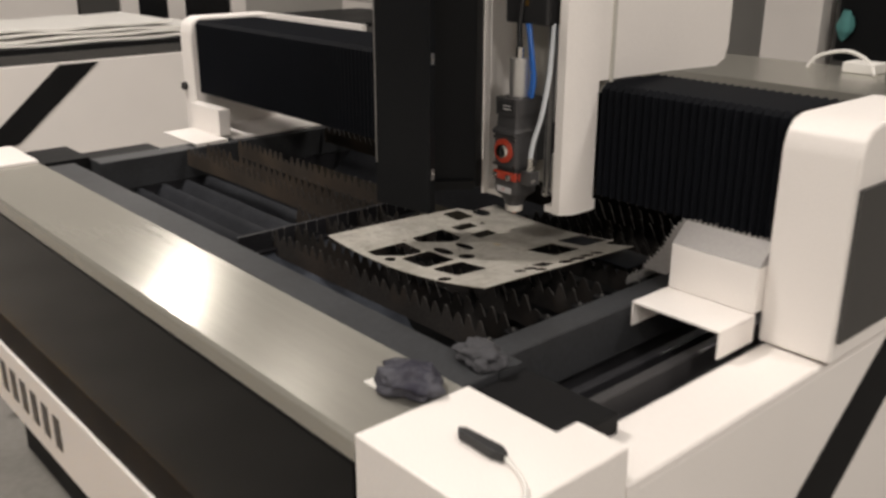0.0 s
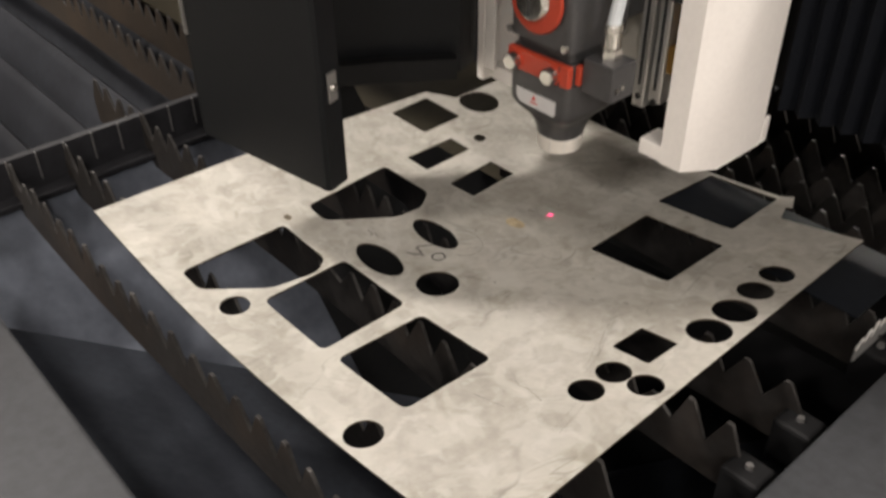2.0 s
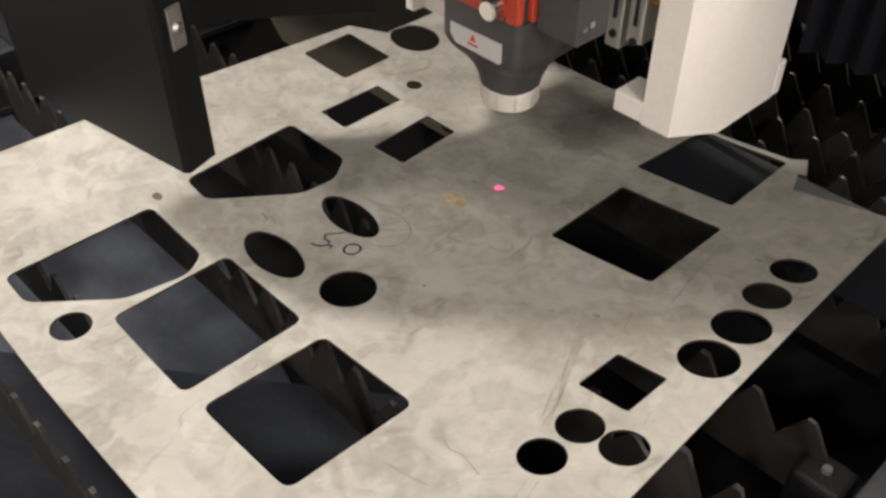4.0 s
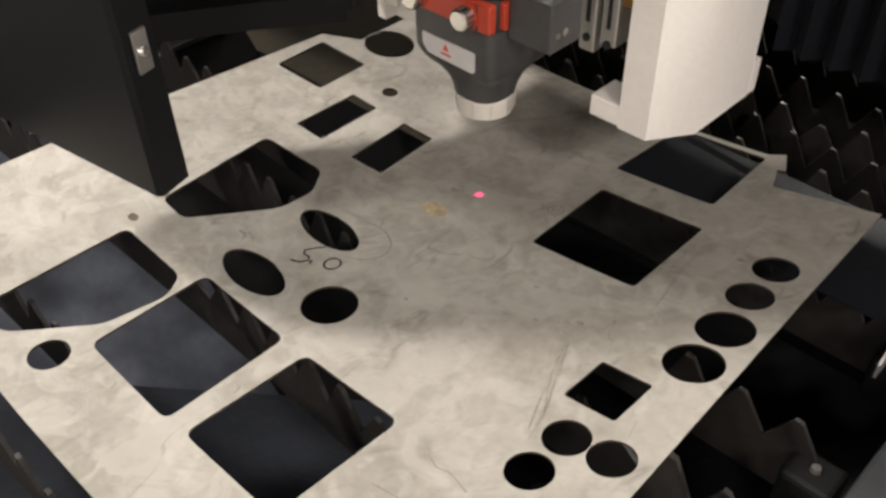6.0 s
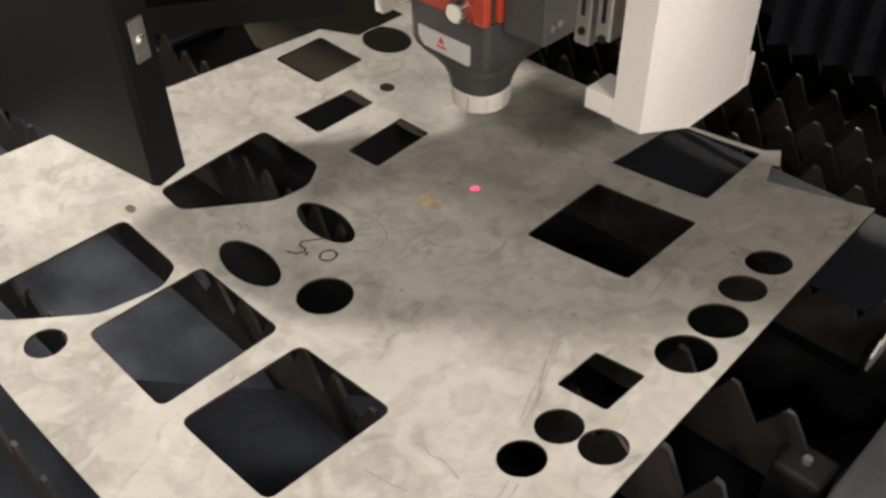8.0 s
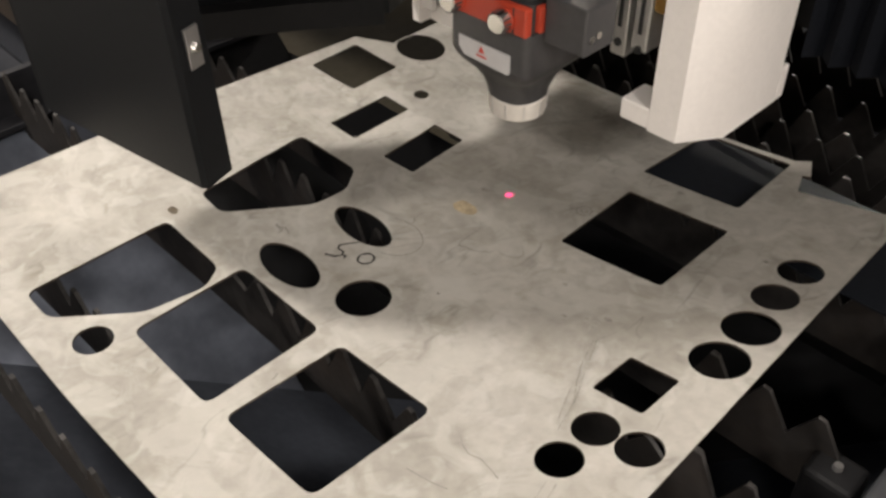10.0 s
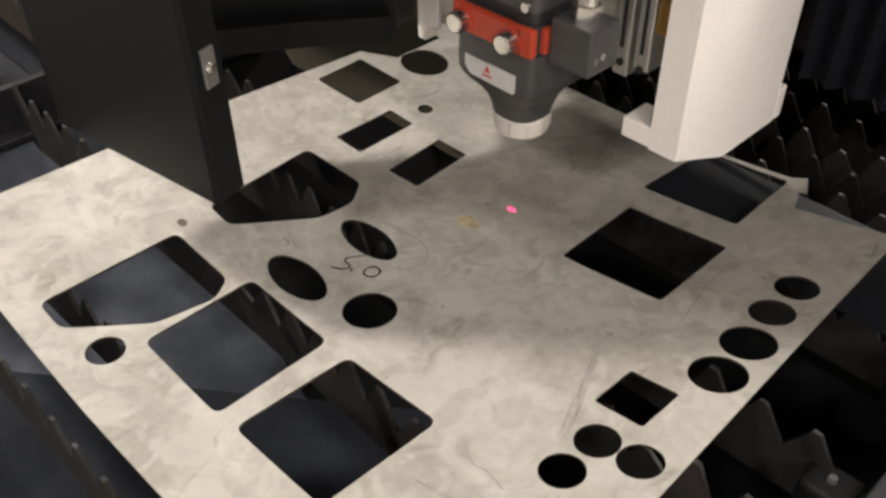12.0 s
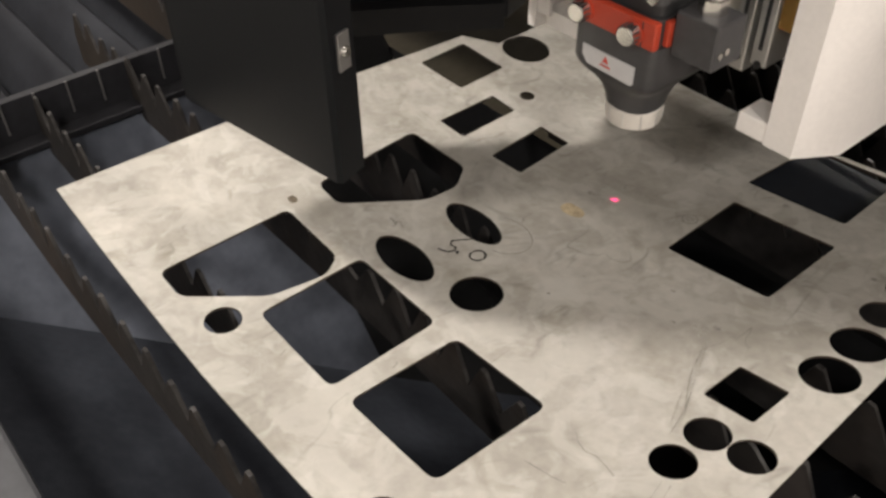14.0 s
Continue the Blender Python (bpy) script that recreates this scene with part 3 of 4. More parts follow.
OUTLINE = [(-0.499, 0.045), (-0.300, 0.0435), (-0.048, 0.046), (-0.056, 0.195), (-0.0645, 0.360), (-0.0695, 0.474), (-0.136, 0.469), (-0.144, 0.490), (-0.139, 0.492), (-0.149, 0.513), (-0.158, 0.506), (-0.345, 0.502), (-0.482, 0.500), (-0.476, 0.418), (-0.501, 0.398), (-0.503, 0.240), (-0.502, 0.167)]
HOLES = [
    rounded(rect(-0.234, -0.165, 0.0935, 0.1650), 0.006),
    rounded([(-0.323, 0.093), (-0.250, 0.092), (-0.254, 0.165), (-0.327, 0.166)], 0.006),
    rounded([(-0.391, 0.064), (-0.365, 0.064), (-0.334, 0.105), (-0.329, 0.140), (-0.339, 0.155), (-0.396, 0.156)], 0.006),
    rounded([(-0.407, 0.189), (-0.382, 0.188), (-0.351, 0.237), (-0.350, 0.262), (-0.364, 0.281), (-0.418, 0.278)], 0.006),
    rounded([(-0.212, 0.3215), (-0.142, 0.3235), (-0.144, 0.3965), (-0.216, 0.3960)], 0.003),
    rounded([(-0.225, 0.425), (-0.154, 0.426), (-0.158, 0.499), (-0.223, 0.499)], 0.003),
    rounded([(-0.487, 0.343), (-0.444, 0.348), (-0.448, 0.395), (-0.491, 0.390)], 0.003),
    rounded([(-0.418, 0.306), (-0.393, 0.307), (-0.397, 0.361), (-0.421, 0.360)], 0.002),
    rounded([(-0.362, 0.308), (-0.335, 0.310), (-0.341, 0.363), (-0.368, 0.362)], 0.002),
    rounded(rect(-0.116, -0.0885, 0.2305, 0.2600), 0.002),
    [(-0.3108 + 0.0245 * math.cos(a) - 0.003 * math.sin(a), 0.2445 + 0.0112 * math.sin(a)) for a in [k * math.tau / 30 for k in range(30)]],
    [(-0.3110 + 0.0250 * math.cos(a) - 0.002 * math.sin(a), 0.1878 + 0.0120 * math.sin(a)) for a in [k * math.tau / 30 for k in range(30)]],
    ring(-0.2570, 0.2000, 0.0150),
    ring(-0.0900, 0.3840, 0.0115), ring(-0.0885, 0.3530, 0.0116), ring(-0.0840, 0.3200, 0.0140), ring(-0.0820, 0.2870, 0.0140),
    ring(-0.0980, 0.2080, 0.0103), ring(-0.0750, 0.2100, 0.0101), ring(-0.0980, 0.1820, 0.0101),
    ring(-0.3320, 0.0730, 0.0098), ring(-0.1640, 0.0610, 0.0112), ring(-0.4060, 0.3840, 0.0048, 16), ring(-0.4580, 0.4320, 0.0190),
]


def grown(pts, by):
    c = Vector((sum(q[0] for q in pts) / len(pts), sum(q[1] for q in pts) / len(pts)))
    return [tuple(Vector(q) + (Vector(q) - c).normalized() * by) for q in pts]


HOLES = [grown(h, 0.0012) for h in HOLES]


def dense(pts, step=0.012):
    out = []
    for k, p in enumerate(pts):
        q = pts[(k + 1) % len(pts)]
        n = max(1, int(math.dist(p, q) / step))
        out += [(p[0] + (q[0] - p[0]) * i / n, p[1] + (q[1] - p[1]) * i / n) for i in range(n)]
    return out


def sheet_mesh():
    bm = bmesh.new()
    edges = []
    for loop in (dense(OUTLINE), *[dense(h) for h in HOLES]):
        vs = [bm.verts.new((x, y, 0)) for x, y in loop]
        edges += [bm.edges.new((vs[k], vs[(k + 1) % len(vs)])) for k in range(len(vs))]
    bmesh.ops.triangle_fill(bm, edges=edges, use_beauty=True, use_dissolve=False, normal=(0, 0, 1))
    for _ in range(5):
        long = [e for e in bm.edges if e.calc_length() > 0.024]
        if not long:
            break
        bmesh.ops.subdivide_edges(bm, edges=long, cuts=1)
        bmesh.ops.triangulate(bm, faces=[f for f in bm.faces if len(f.verts) > 3])
        bmesh.ops.beautify_fill(bm, faces=list(bm.faces), edges=[e for e in bm.edges if len(e.link_faces) == 2])
    bmesh.ops.recalc_face_normals(bm, faces=bm.faces)
    if sum(f.normal.z for f in bm.faces) < 0:
        bmesh.ops.reverse_faces(bm, faces=list(bm.faces))
    for v in bm.verts:
        v.co.z = sheet_z(v.co.x, v.co.y)
    top = list(bm.faces)
    made = bmesh.ops.extrude_face_region(bm, geom=top)["geom"]
    for v in made:
        if isinstance(v, bmesh.types.BMVert):
            v.co.z -= 0.0015
    bmesh.ops.recalc_face_normals(bm, faces=bm.faces)
    return bm


sheet = piece("steel_sheet", sheet_mesh(), SHEET, "warped grey steel sheet with cut-out holes lying on slats", "metal sheet")
sheet.data.materials.append(CUT_EDGE)
for face in sheet.data.polygons:
    face.material_index = 1 if abs(face.normal.z) < 0.5 else 0


def stroke(name, pts, width, material, label=""):
    """A flat line drawn on the sheet."""
    bm = bmesh.new()
    p = dense([*pts], 0.003)
    p = p[: len(p) - max(1, int(math.dist(pts[-1], pts[0]) / 0.003)) + 1] if pts[0] != pts[-1] else p
    left, right = [], []
    for k, q in enumerate(p):
        a, b = Vector(p[max(k - 1, 0)]), Vector(p[min(k + 1, len(p) - 1)])
        d = (b - a).normalized() if (b - a).length else Vector((1, 0))
        s = Vector((-d.y, d.x)) * width / 2 * (0.8 + 0.4 * noise.noise(Vector((q[0] * 300, q[1] * 300, 0))))
        left.append(bm.verts.new((q[0] + s.x, q[1] + s.y, sheet_z(q[0] + s.x, q[1] + s.y) + 0.0006)))
        right.append(bm.verts.new((q[0] - s.x, q[1] - s.y, sheet_z(q[0] - s.x, q[1] - s.y) + 0.0006)))
    for k in range(len(p) - 1):
        bm.faces.new((right[k], right[k + 1], left[k + 1], left[k]))
    bmesh.ops.recalc_face_normals(bm, faces=bm.faces)
    return part(name, bm, material, sheet, label)


def spot(name, cx, cy, rx, ry, material, label=""):
    bm = bmesh.new()
    vs = []
    for k in range(22):
        a = k * math.tau / 22
        w = 1 + 0.3 * noise.noise(Vector((math.cos(a) * 1.3 + cx * 90, math.sin(a) * 1.3 + cy * 90, 0)))
        x, y = cx + rx * w * math.cos(a), cy + ry * w * math.sin(a)
        vs.append(bm.verts.new((x, y, sheet_z(x, y) + 0.0005)))
    bm.faces.new(vs)
    return part(name, bm, material, sheet, label)


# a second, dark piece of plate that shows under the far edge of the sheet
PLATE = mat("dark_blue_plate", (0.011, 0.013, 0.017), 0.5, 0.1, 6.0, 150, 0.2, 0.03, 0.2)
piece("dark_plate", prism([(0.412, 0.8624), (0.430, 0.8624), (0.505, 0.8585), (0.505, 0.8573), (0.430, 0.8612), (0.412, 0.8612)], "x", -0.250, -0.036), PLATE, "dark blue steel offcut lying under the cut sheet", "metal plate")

# ---------------------------------------------------------------- gantry
gantry = thing("gantry", "gantry with black bellows between white end legs", "machine gantry")


def bellows(x0, x1, y0, y1, z0, z1, chamfer, pitch=0.012, depth=0.006):
    """Folded cover: a pleated sleeve along x with a chamfered top front edge."""
    bm = bmesh.new()
    n = max(4, int((x1 - x0) / pitch))
    rings = []
    for k in range(2 * n + 1):
        x = x0 + (x1 - x0) * k / (2 * n)
        d = depth if k % 2 else 0.0
        prof = [(y0 + d, z0), (y0 + d, z1 - chamfer), (y0 + chamfer + d * 0.7, z1 - d * 0.7), (y1, z1 - d)]
        rings.append([bm.verts.new((x, y, z)) for y, z in prof])
    for a, b in zip(rings, rings[1:]):
        for j in range(3):
            bm.faces.new((a[j], b[j], b[j + 1], a[j + 1]))
    bmesh.ops.recalc_face_normals(bm, faces=bm.faces)
    return bm


part("beam", boxed(-1.785, 0.235, 0.462, 0.70, 0.984, 1.172), BLACK_MATTE, gantry)
part("bellows", bellows(-0.146, 0.236, 0.44, 0.62, 0.978, 1.196, 0.012, 0.016, 0.009), BELLOWS, gantry, "black pleated bellows")
part("bellows", bellows(-1.785, -0.40, 0.44, 0.66, 0.968, 1.196, 0.012, 0.016, 0.005), BELLOWS, gantry, "black pleated bellows")
part("beam_back_plate", boxed(-1.785, -1.25, 0.7005, 0.715, 0.95, 1.205), WHITE, gantry)
# right leg
leg = part("leg", prism([(0.42, 0.806), (0.72, 0.806), (0.72, 1.195), (0.47, 1.195), (0.445, 1.188), (0.428, 1.172), (0.42, 1.145)], "x", 0.236, 0.366, 0.006), WHITE, gantry, "white rounded end leg")
part("side_plate", boxed(0.3665, 0.374, 0.424, 0.70, 0.845, 1.10, 0.002), GREY_PANEL, leg, "dark grey side plate")
# right carriage with shelf and skirts
shelf = part("carriage_shelf", boxed(0.062, 0.236, 0.298, 0.405, 0.853, 0.858, 0.001), WHITE, gantry, "white folded sheet metal shelf")
part("skirt", boxed(0.062, 0.065, 0.298, 0.405, 0.812, 0.8525), WHITE, shelf)
part("skirt", boxed(0.233, 0.236, 0.298, 0.405, 0.808, 0.8525), WHITE, shelf)
step = part("carriage_step", boxed(0.064, 0.2355, 0.400, 0.4385, 0.8585, 0.941, 0.002), WHITE, gantry, "white step cover")
part("carriage_top", prism([(0.4005, 0.9415), (0.403, 0.944), (0.4385, 0.977), (0.4385, 0.9415)], "x", 0.064, 0.2355), GREY_STEEL, gantry, "grey sloping ledge")


def toothed(line, pitch, height):
    """The points of a line in a plane, with a saw tooth on every step, to the line's left."""
    out = []
    for p, q in zip(line, line[1:]):
        p, q = Vector(p), Vector(q)
        n = max(1, round((q - p).length / pitch))
        d = (q - p) / n
        side = Vector((-d.y, d.x)).normalized() * height
        for k in range(n):
            out += [tuple(p + d * k), tuple(p + d * (k + 0.75) + side * (0.8 + 0.2 * (k % 3)))]
    return out + [tuple(line[-1])]


part("wiper_plate", prism(toothed([(-0.020, 0.862), (0.020, 0.908), (0.046, 0.960), (0.064, 0.976), (0.235, 0.976)], 0.0105, 0.0075) + [(0.235, 0.9425), (0.0635, 0.9425), (0.034, 0.862)], "y", 0.4386, 0.4396), GREY_STEEL, gantry, "pale toothed wiper plate")
part("wiper_strip", prism(toothed([(0.395, 0.848), (0.640, 0.848)], 0.0105, 0.010) + [(0.640, 0.838), (0.395, 0.838)], "x", -0.0250, -0.0235), ALU, gantry, "pale toothed wiper strip")
part("carriage_base", boxed(-1.785, -1.578, 0.439, 0.860, 0.8475, 0.8560, 0.001), WHITE, gantry, "white carriage base plate")
# left leg, mirrored
cap = part("leg", prism([(0.42, 0.806), (0.72, 0.806), (0.72, 1.205), (0.46, 1.205), (0.44, 1.198), (0.426, 1.182), (0.42, 1.155)], "x", -1.86, -1.786, 0.006), WHITE, gantry, "white rounded end leg")
part("knob", cylinder((-1.845, 0.42, 0.985), (0, -1, 0), 0.014, 0.012, 0.012, 16), RUBBER, cap, "black round knob")
shelf = part("carriage_shelf", boxed(-1.786, -1.56, 0.298, 0.405, 0.853, 0.858, 0.001), WHITE, gantry, "white folded sheet metal shelf")
part("skirt", boxed(-1.563, -1.560, 0.298, 0.405, 0.848, 0.8525), WHITE, shelf)
part("carriage_step", boxed(-1.786, -1.60, 0.400, 0.4385, 0.8585, 0.941, 0.002), WHITE, gantry, "white step cover")

# ---------------------------------------------------------------- z axis housing with open door
housing = thing("z_axis_housing", "white sheet metal head housing with its black door open", "machine housing")
HZ0, HZ1 = 0.945, 1.75
part("left_wall", boxed(-0.388, -0.380, 0.362, 0.60, HZ0, HZ1, 0.001), WHITE, housing, "thin white side wall")
part("bottom_foot", boxed(-0.3795, -0.318, 0.372, 0.44, HZ0, HZ0 + 0.012), WHITE, housing)
part("left_flange", boxed(-0.379, -0.368, 0.3625, 0.366, HZ0 + 0.013, HZ1), WHITE, housing)
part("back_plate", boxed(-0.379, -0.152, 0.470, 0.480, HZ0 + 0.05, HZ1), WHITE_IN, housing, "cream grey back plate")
column = part("column", prism([(-0.190, 0.362), (-0.171, 0.362), (-0.155, 0.386), (-0.155, 0.441), (-0.160, 0.441), (-0.160, 0.392), (-0.178, 0.368), (-0.190, 0.368)], "z", HZ0, HZ1), WHITE, housing, "white folded column cover")
part("column_hem", boxed(-0.1604, -0.1546, 0.4412, 0.4490, HZ0 + 0.0005, HZ0 + 0.0220, 0.0008), WHITE, column)
part("column_foot", boxed(-0.2100, -0.1902, 0.3622, 0.3850, HZ0 + 0.0005, HZ0 + 0.0135, 0.001), WHITE, housing)
part("side_cover", prism([(0.4412, 1.199), (0.66, 1.197), (0.835, 1.192), (0.865, 1.205), (0.875, 1.235), (0.875, HZ1), (0.4412, HZ1)], "x", -0.1600, -0.1550), WHITE, housing, "white side cover")
part("top_plate", boxed(-0.388, -0.152, 0.362, 0.875, HZ1, HZ1 + 0.01), WHITE, housing)
# door: a folded shell turned open to the left
def folded(points, thick, z0, z1, side=1):
    """A folded sheet seen from above as a line of points, with a thickness to one side."""
    pts = [Vector(q) for q in points]
    off = []
    for k, q in enumerate(pts):
        ds = [(pts[b] - pts[a]).normalized() for a, b in ((k - 1, k), (k, k + 1)) if a >= 0 and b < len(pts)]
        ns = [Vector((-d.y, d.x)) for d in ds]
        nn = sum(ns, Vector((0, 0))).normalized()
        off.append(q + side * nn * thick / max(0.5, nn.dot(ns[0])))
    return prism([tuple(q) for q in pts] + [tuple(q) for q in off[::-1]], "z", z0, z1)


DOOR_Z = 0.963
door = part("door", folded([(-0.427, 0.120), (-0.453, 0.225), (-0.417, 0.284), (-0.379, 0.334), (-0.387, 0.358)], 0.003, DOOR_Z, HZ1, 1), BLACK_GLOSS, housing, "glossy black open door")
part("outer_flange", prism([(-0.4268, 0.1195), (-0.3010, 0.1400), (-0.2985, 0.1425), (-0.3040, 0.1600), (-0.3072, 0.1590), (-0.3022, 0.1440), (-0.4268, 0.1235)], "z", DOOR_Z, HZ1), BLACK_GLOSS, door, "glossy black door flange")
part("bottom_lip", folded([(-0.446, 0.2245), (-0.4115, 0.281), (-0.377, 0.327)], 0.012, DOOR_Z + 0.001, DOOR_Z + 0.019, -1), BLACK_MATTE, door)
part("edge_line", boxed(-0.4292, -0.4262, 0.1178, 0.1196, DOOR_Z + 0.08, HZ1), EDGE, door, "thin bright line on the door edge")
part("hinge_tube", cylinder((-0.3895, 0.354, DOOR_Z + 0.01), (0, 0, 1), 0.0055, 0.0055, 0.05, 14), RUBBER, door)
for mz in (1.0275, 1.240):
    catch = part("magnet_catch", prism([(-0.29945, 0.1465), (-0.2975, 0.1468), (-0.3001, 0.1552), (-0.3020, 0.1548)], "z", mz, mz + 0.020, 0.0004), EDGE, door, "small steel magnet catch")
    part("catch_screw", cylinder((-0.2988, 0.1512, mz + 0.010), (0.95, 0.3, 0), 0.0030, 0.0022, 0.0020, 12), CHROME, catch)

# ---------------------------------------------------------------- laser head
HX, HY = -0.2615, 0.331
head = thing("laser_cutting_unit", "grey and orange laser cutting head with steel nozzle ring", "laser head", (HX, HY, 0.945))
part("nozzle", cylinder((HX, HY, 0.9365), (0, 0, 1), 0.0035, 0.0085, 0.0065, 20), COPPER, head, "copper nozzle tip")
ringp = part("nozzle_ring", cylinder((HX, HY, 0.9430), (0, 0, 1), 0.0168, 0.0175, 0.012, 40, 0.001), CERAMIC, head, "pale knurled nozzle ring")
for k in range(10):
    a = k * math.tau / 10
    part("ring_groove", boxed(-0.00035, 0.00035, -0.0006, 0.0006, 0.001, 0.0105), ALU, ringp).matrix_basis = pose(HX + 0.0171 * math.cos(a), HY + 0.0171 * math.sin(a), 0.9440, 0, 0, math.degrees(a) + 90)


def loft(sections):
    """Rounded rectangular sections: z, half width, half depth, corner radius, offset in y."""
    bm = bmesh.new()
    rings = []
    for z, hw, hd, r, oy in sections:
        pts = rounded([(-hw, -hd), (hw, -hd), (hw, hd), (-hw, hd)], r, 5)
        rings.append([bm.verts.new((HX + x, HY + oy + y, z)) for x, y in pts])
    for a, b in zip(rings, rings[1:]):
        for k in range(len(a)):
            bm.faces.new((a[k], a[(k + 1) % len(a)], b[(k + 1) % len(a)], b[k]))
    bm.faces.new(rings[0][::-1])
    bm.faces.new(rings[-1])
    bmesh.ops.recalc_face_normals(bm, faces=bm.faces)
    return bm


part("cone", loft([(0.9552, 0.0166, 0.0166, 0.0160, 0), (0.9600, 0.0172, 0.0172, 0.0160, 0), (0.9680, 0.0192, 0.0196, 0.0150, 0), (0.9735, 0.0222, 0.0228, 0.0130, 0.0005), (0.9775, 0.0262, 0.0264, 0.0100, 0.0010), (0.9815, 0.0290, 0.0285, 0.0075, 0.0015), (0.9850, 0.0296, 0.0295, 0.0065, 0.0015), (1.0092, 0.0296, 0.0295, 0.0065, 0.0015)]), HEAD, head, "dark grey tapered head base")
part("front_block", loft([(1.0094, 0.0290, 0.0285, 0.0065, 0.0015), (1.0262, 0.0290, 0.0285, 0.0065, 0.0015)]), HEAD_DARK, head)
FACE = HY + 0.0015 - 0.0295
lab = part("label_plate", prism([(HX - 0.0205, 0.9885), (HX - 0.0165, 0.9838), (HX + 0.0165, 0.9830), (HX + 0.0178, 0.9842), (HX + 0.0178, 0.9950), (HX - 0.0205, 0.9950)], "y", FACE - 0.0009, FACE + 0.0004), LABEL, head, "pale grey label plate with red print")
part("print_mark", prism([(HX - 0.0050, 0.9895), (HX - 0.0005, 0.9895), (HX - 0.0028, 0.9935)], "y", FACE - 0.0013, FACE - 0.00095), RED_PRINT, lab)
part("print_bar", boxed(HX - 0.0065, HX + 0.0010, FACE - 0.0013, FACE - 0.00095, 0.9868, 0.9878), RED_PRINT, lab)
band = part("orange_band", boxed(HX - 0.0290, HX + 0.0300, FACE - 0.0030, FACE + 0.0025, 1.0098, 1.0258, 0.0012), ORANGE, head, "orange red drawer cover")
part("band_seam", boxed(HX + 0.0212, HX + 0.0220, FACE - 0.0034, FACE - 0.0029, 1.0105, 1.0250), HEAD_DARK, band)
part("side_tab", boxed(HX + 0.0280, HX + 0.0325, FACE + 0.0060, FACE + 0.0125, 1.0104, 1.0252, 0.001), ORANGE, band, "orange red side tab")
for sx in (-0.0200, 0.0160):
    bolt = part("thumb_screw", cylinder((HX + sx, FACE - 0.0031, 1.0170), (0, -1, 0), 0.0058, 0.0058, 0.0080, 24, 0.0008), CHROME, head, "knurled steel thumb screw")
    part("screw_shank", cylinder((HX + sx, FACE - 0.0030, 1.0170), (0, -1, 0), 0.0068, 0.0068, 0.0012, 24), ORANGE, bolt)
    for k in range(12):
        a = k * math.tau / 12
        part("knurl_groove", boxed(HX + sx + 0.0057 * math.cos(a) - 0.0004, HX + sx + 0.0057 * math.cos(a) + 0.0004, FACE - 0.0105, FACE - 0.0048, 1.0170 + 0.0057 * math.sin(a) - 0.0004, 1.0170 + 0.0057 * math.sin(a) + 0.0004), HEAD, bolt)
part("collar", loft([(1.0264, 0.0270, 0.0262, 0.006, 0.0015), (1.0345, 0.0270, 0.0262, 0.006, 0.0015)]), HEAD_DARK, head)
part("lens_body", loft([(1.0347, 0.0296, 0.0305, 0.006, 0.0015), (1.096, 0.0296, 0.0325, 0.006, 0.0015), (1.099, 0.0285, 0.031, 0.005, 0.0015)]), HEAD, head, "grey lens housing")
dial = part("red_dial_ring", cylinder((HX - 0.001, HY - 0.0310, 1.067), (0, -1, 0), 0.0235, 0.0235, 0.004, 36, 0.001), ORANGE, head, "orange red dial ring")
part("dial_glass", cylinder((HX - 0.001, HY - 0.0352, 1.067), (0, -1, 0), 0.0145, 0.0125, 0.006, 32, 0.001), CHROME, dial, "round steel centre knob")
part("dial_needle", boxed(HX - 0.0022, HX + 0.0002, HY - 0.0420, HY - 0.0413, 1.058, 1.076), HEAD_DARK, dial)
for sx in (-0.026, 0.026):
    for sz in (1.0395, 1.092):
        part("cap_screw", cylinder((HX + sx, HY - 0.0310, sz), (0, -1, 0), 0.0028, 0.0028, 0.0025, 12), CHROME, head)
part("shoulder", loft([(1.0992, 0.0305, 0.036, 0.004, 0), (1.105, 0.031, 0.036, 0.004, 0), (1.112, 0.026, 0.031, 0.004, 0.002), (1.135, 0.0255, 0.030, 0.004, 0.004)]), HEAD, head)
upper = part("upper_box", loft([(1.1352, 0.0285, 0.034, 0.004, 0.004), (1.168, 0.0285, 0.034, 0.004, 0.004)]), HEAD, head)
sticker = part("black_sticker", boxed(HX - 0.022, HX + 0.020, HY - 0.0312, HY - 0.0300, 1.142, 1.162), HEAD_DARK, upper, "black warning sticker")
for k in range(2):
    part("print_bar", boxed(HX - 0.006, HX + 0.014, HY - 0.0317, HY - 0.0314, 1.147 + k * 0.006, 1.149 + k * 0.006), LABEL, sticker)
part("collimator_tube", cylinder((HX, HY + 0.004, 1.1682), (0, 0, 1), 0.0185, 0.0185, 0.072, 36, 0.001), ALU, head, "bright aluminium collimator tube")
part("fibre_neck", cylinder((HX, HY + 0.004, 1.2404), (0, 0, 1), 0.0085, 0.0075, 0.020, 24), CHROME, head)
gas = part("gas_block", boxed(HX + 0.0330, HX + 0.0600, FACE + 0.0080, FACE + 0.0330, 1.0060, 1.0320, 0.0012), HEAD, head, "grey gas inlet block")
part("block_neck", boxed(HX + 0.0290, HX + 0.0332, FACE + 0.0140, FACE + 0.0300, 1.0080, 1.0300, 0.0008), HEAD_DARK, gas)
for k in range(2):
    part("block_screw", cylinder((HX + 0.0601, FACE + 0.0130 + 0.0055 * k, 1.0150 + 0.0008 * k), (1, 0, 0), 0.0020, 0.0020, 0.0008, 12), CHROME, gas)
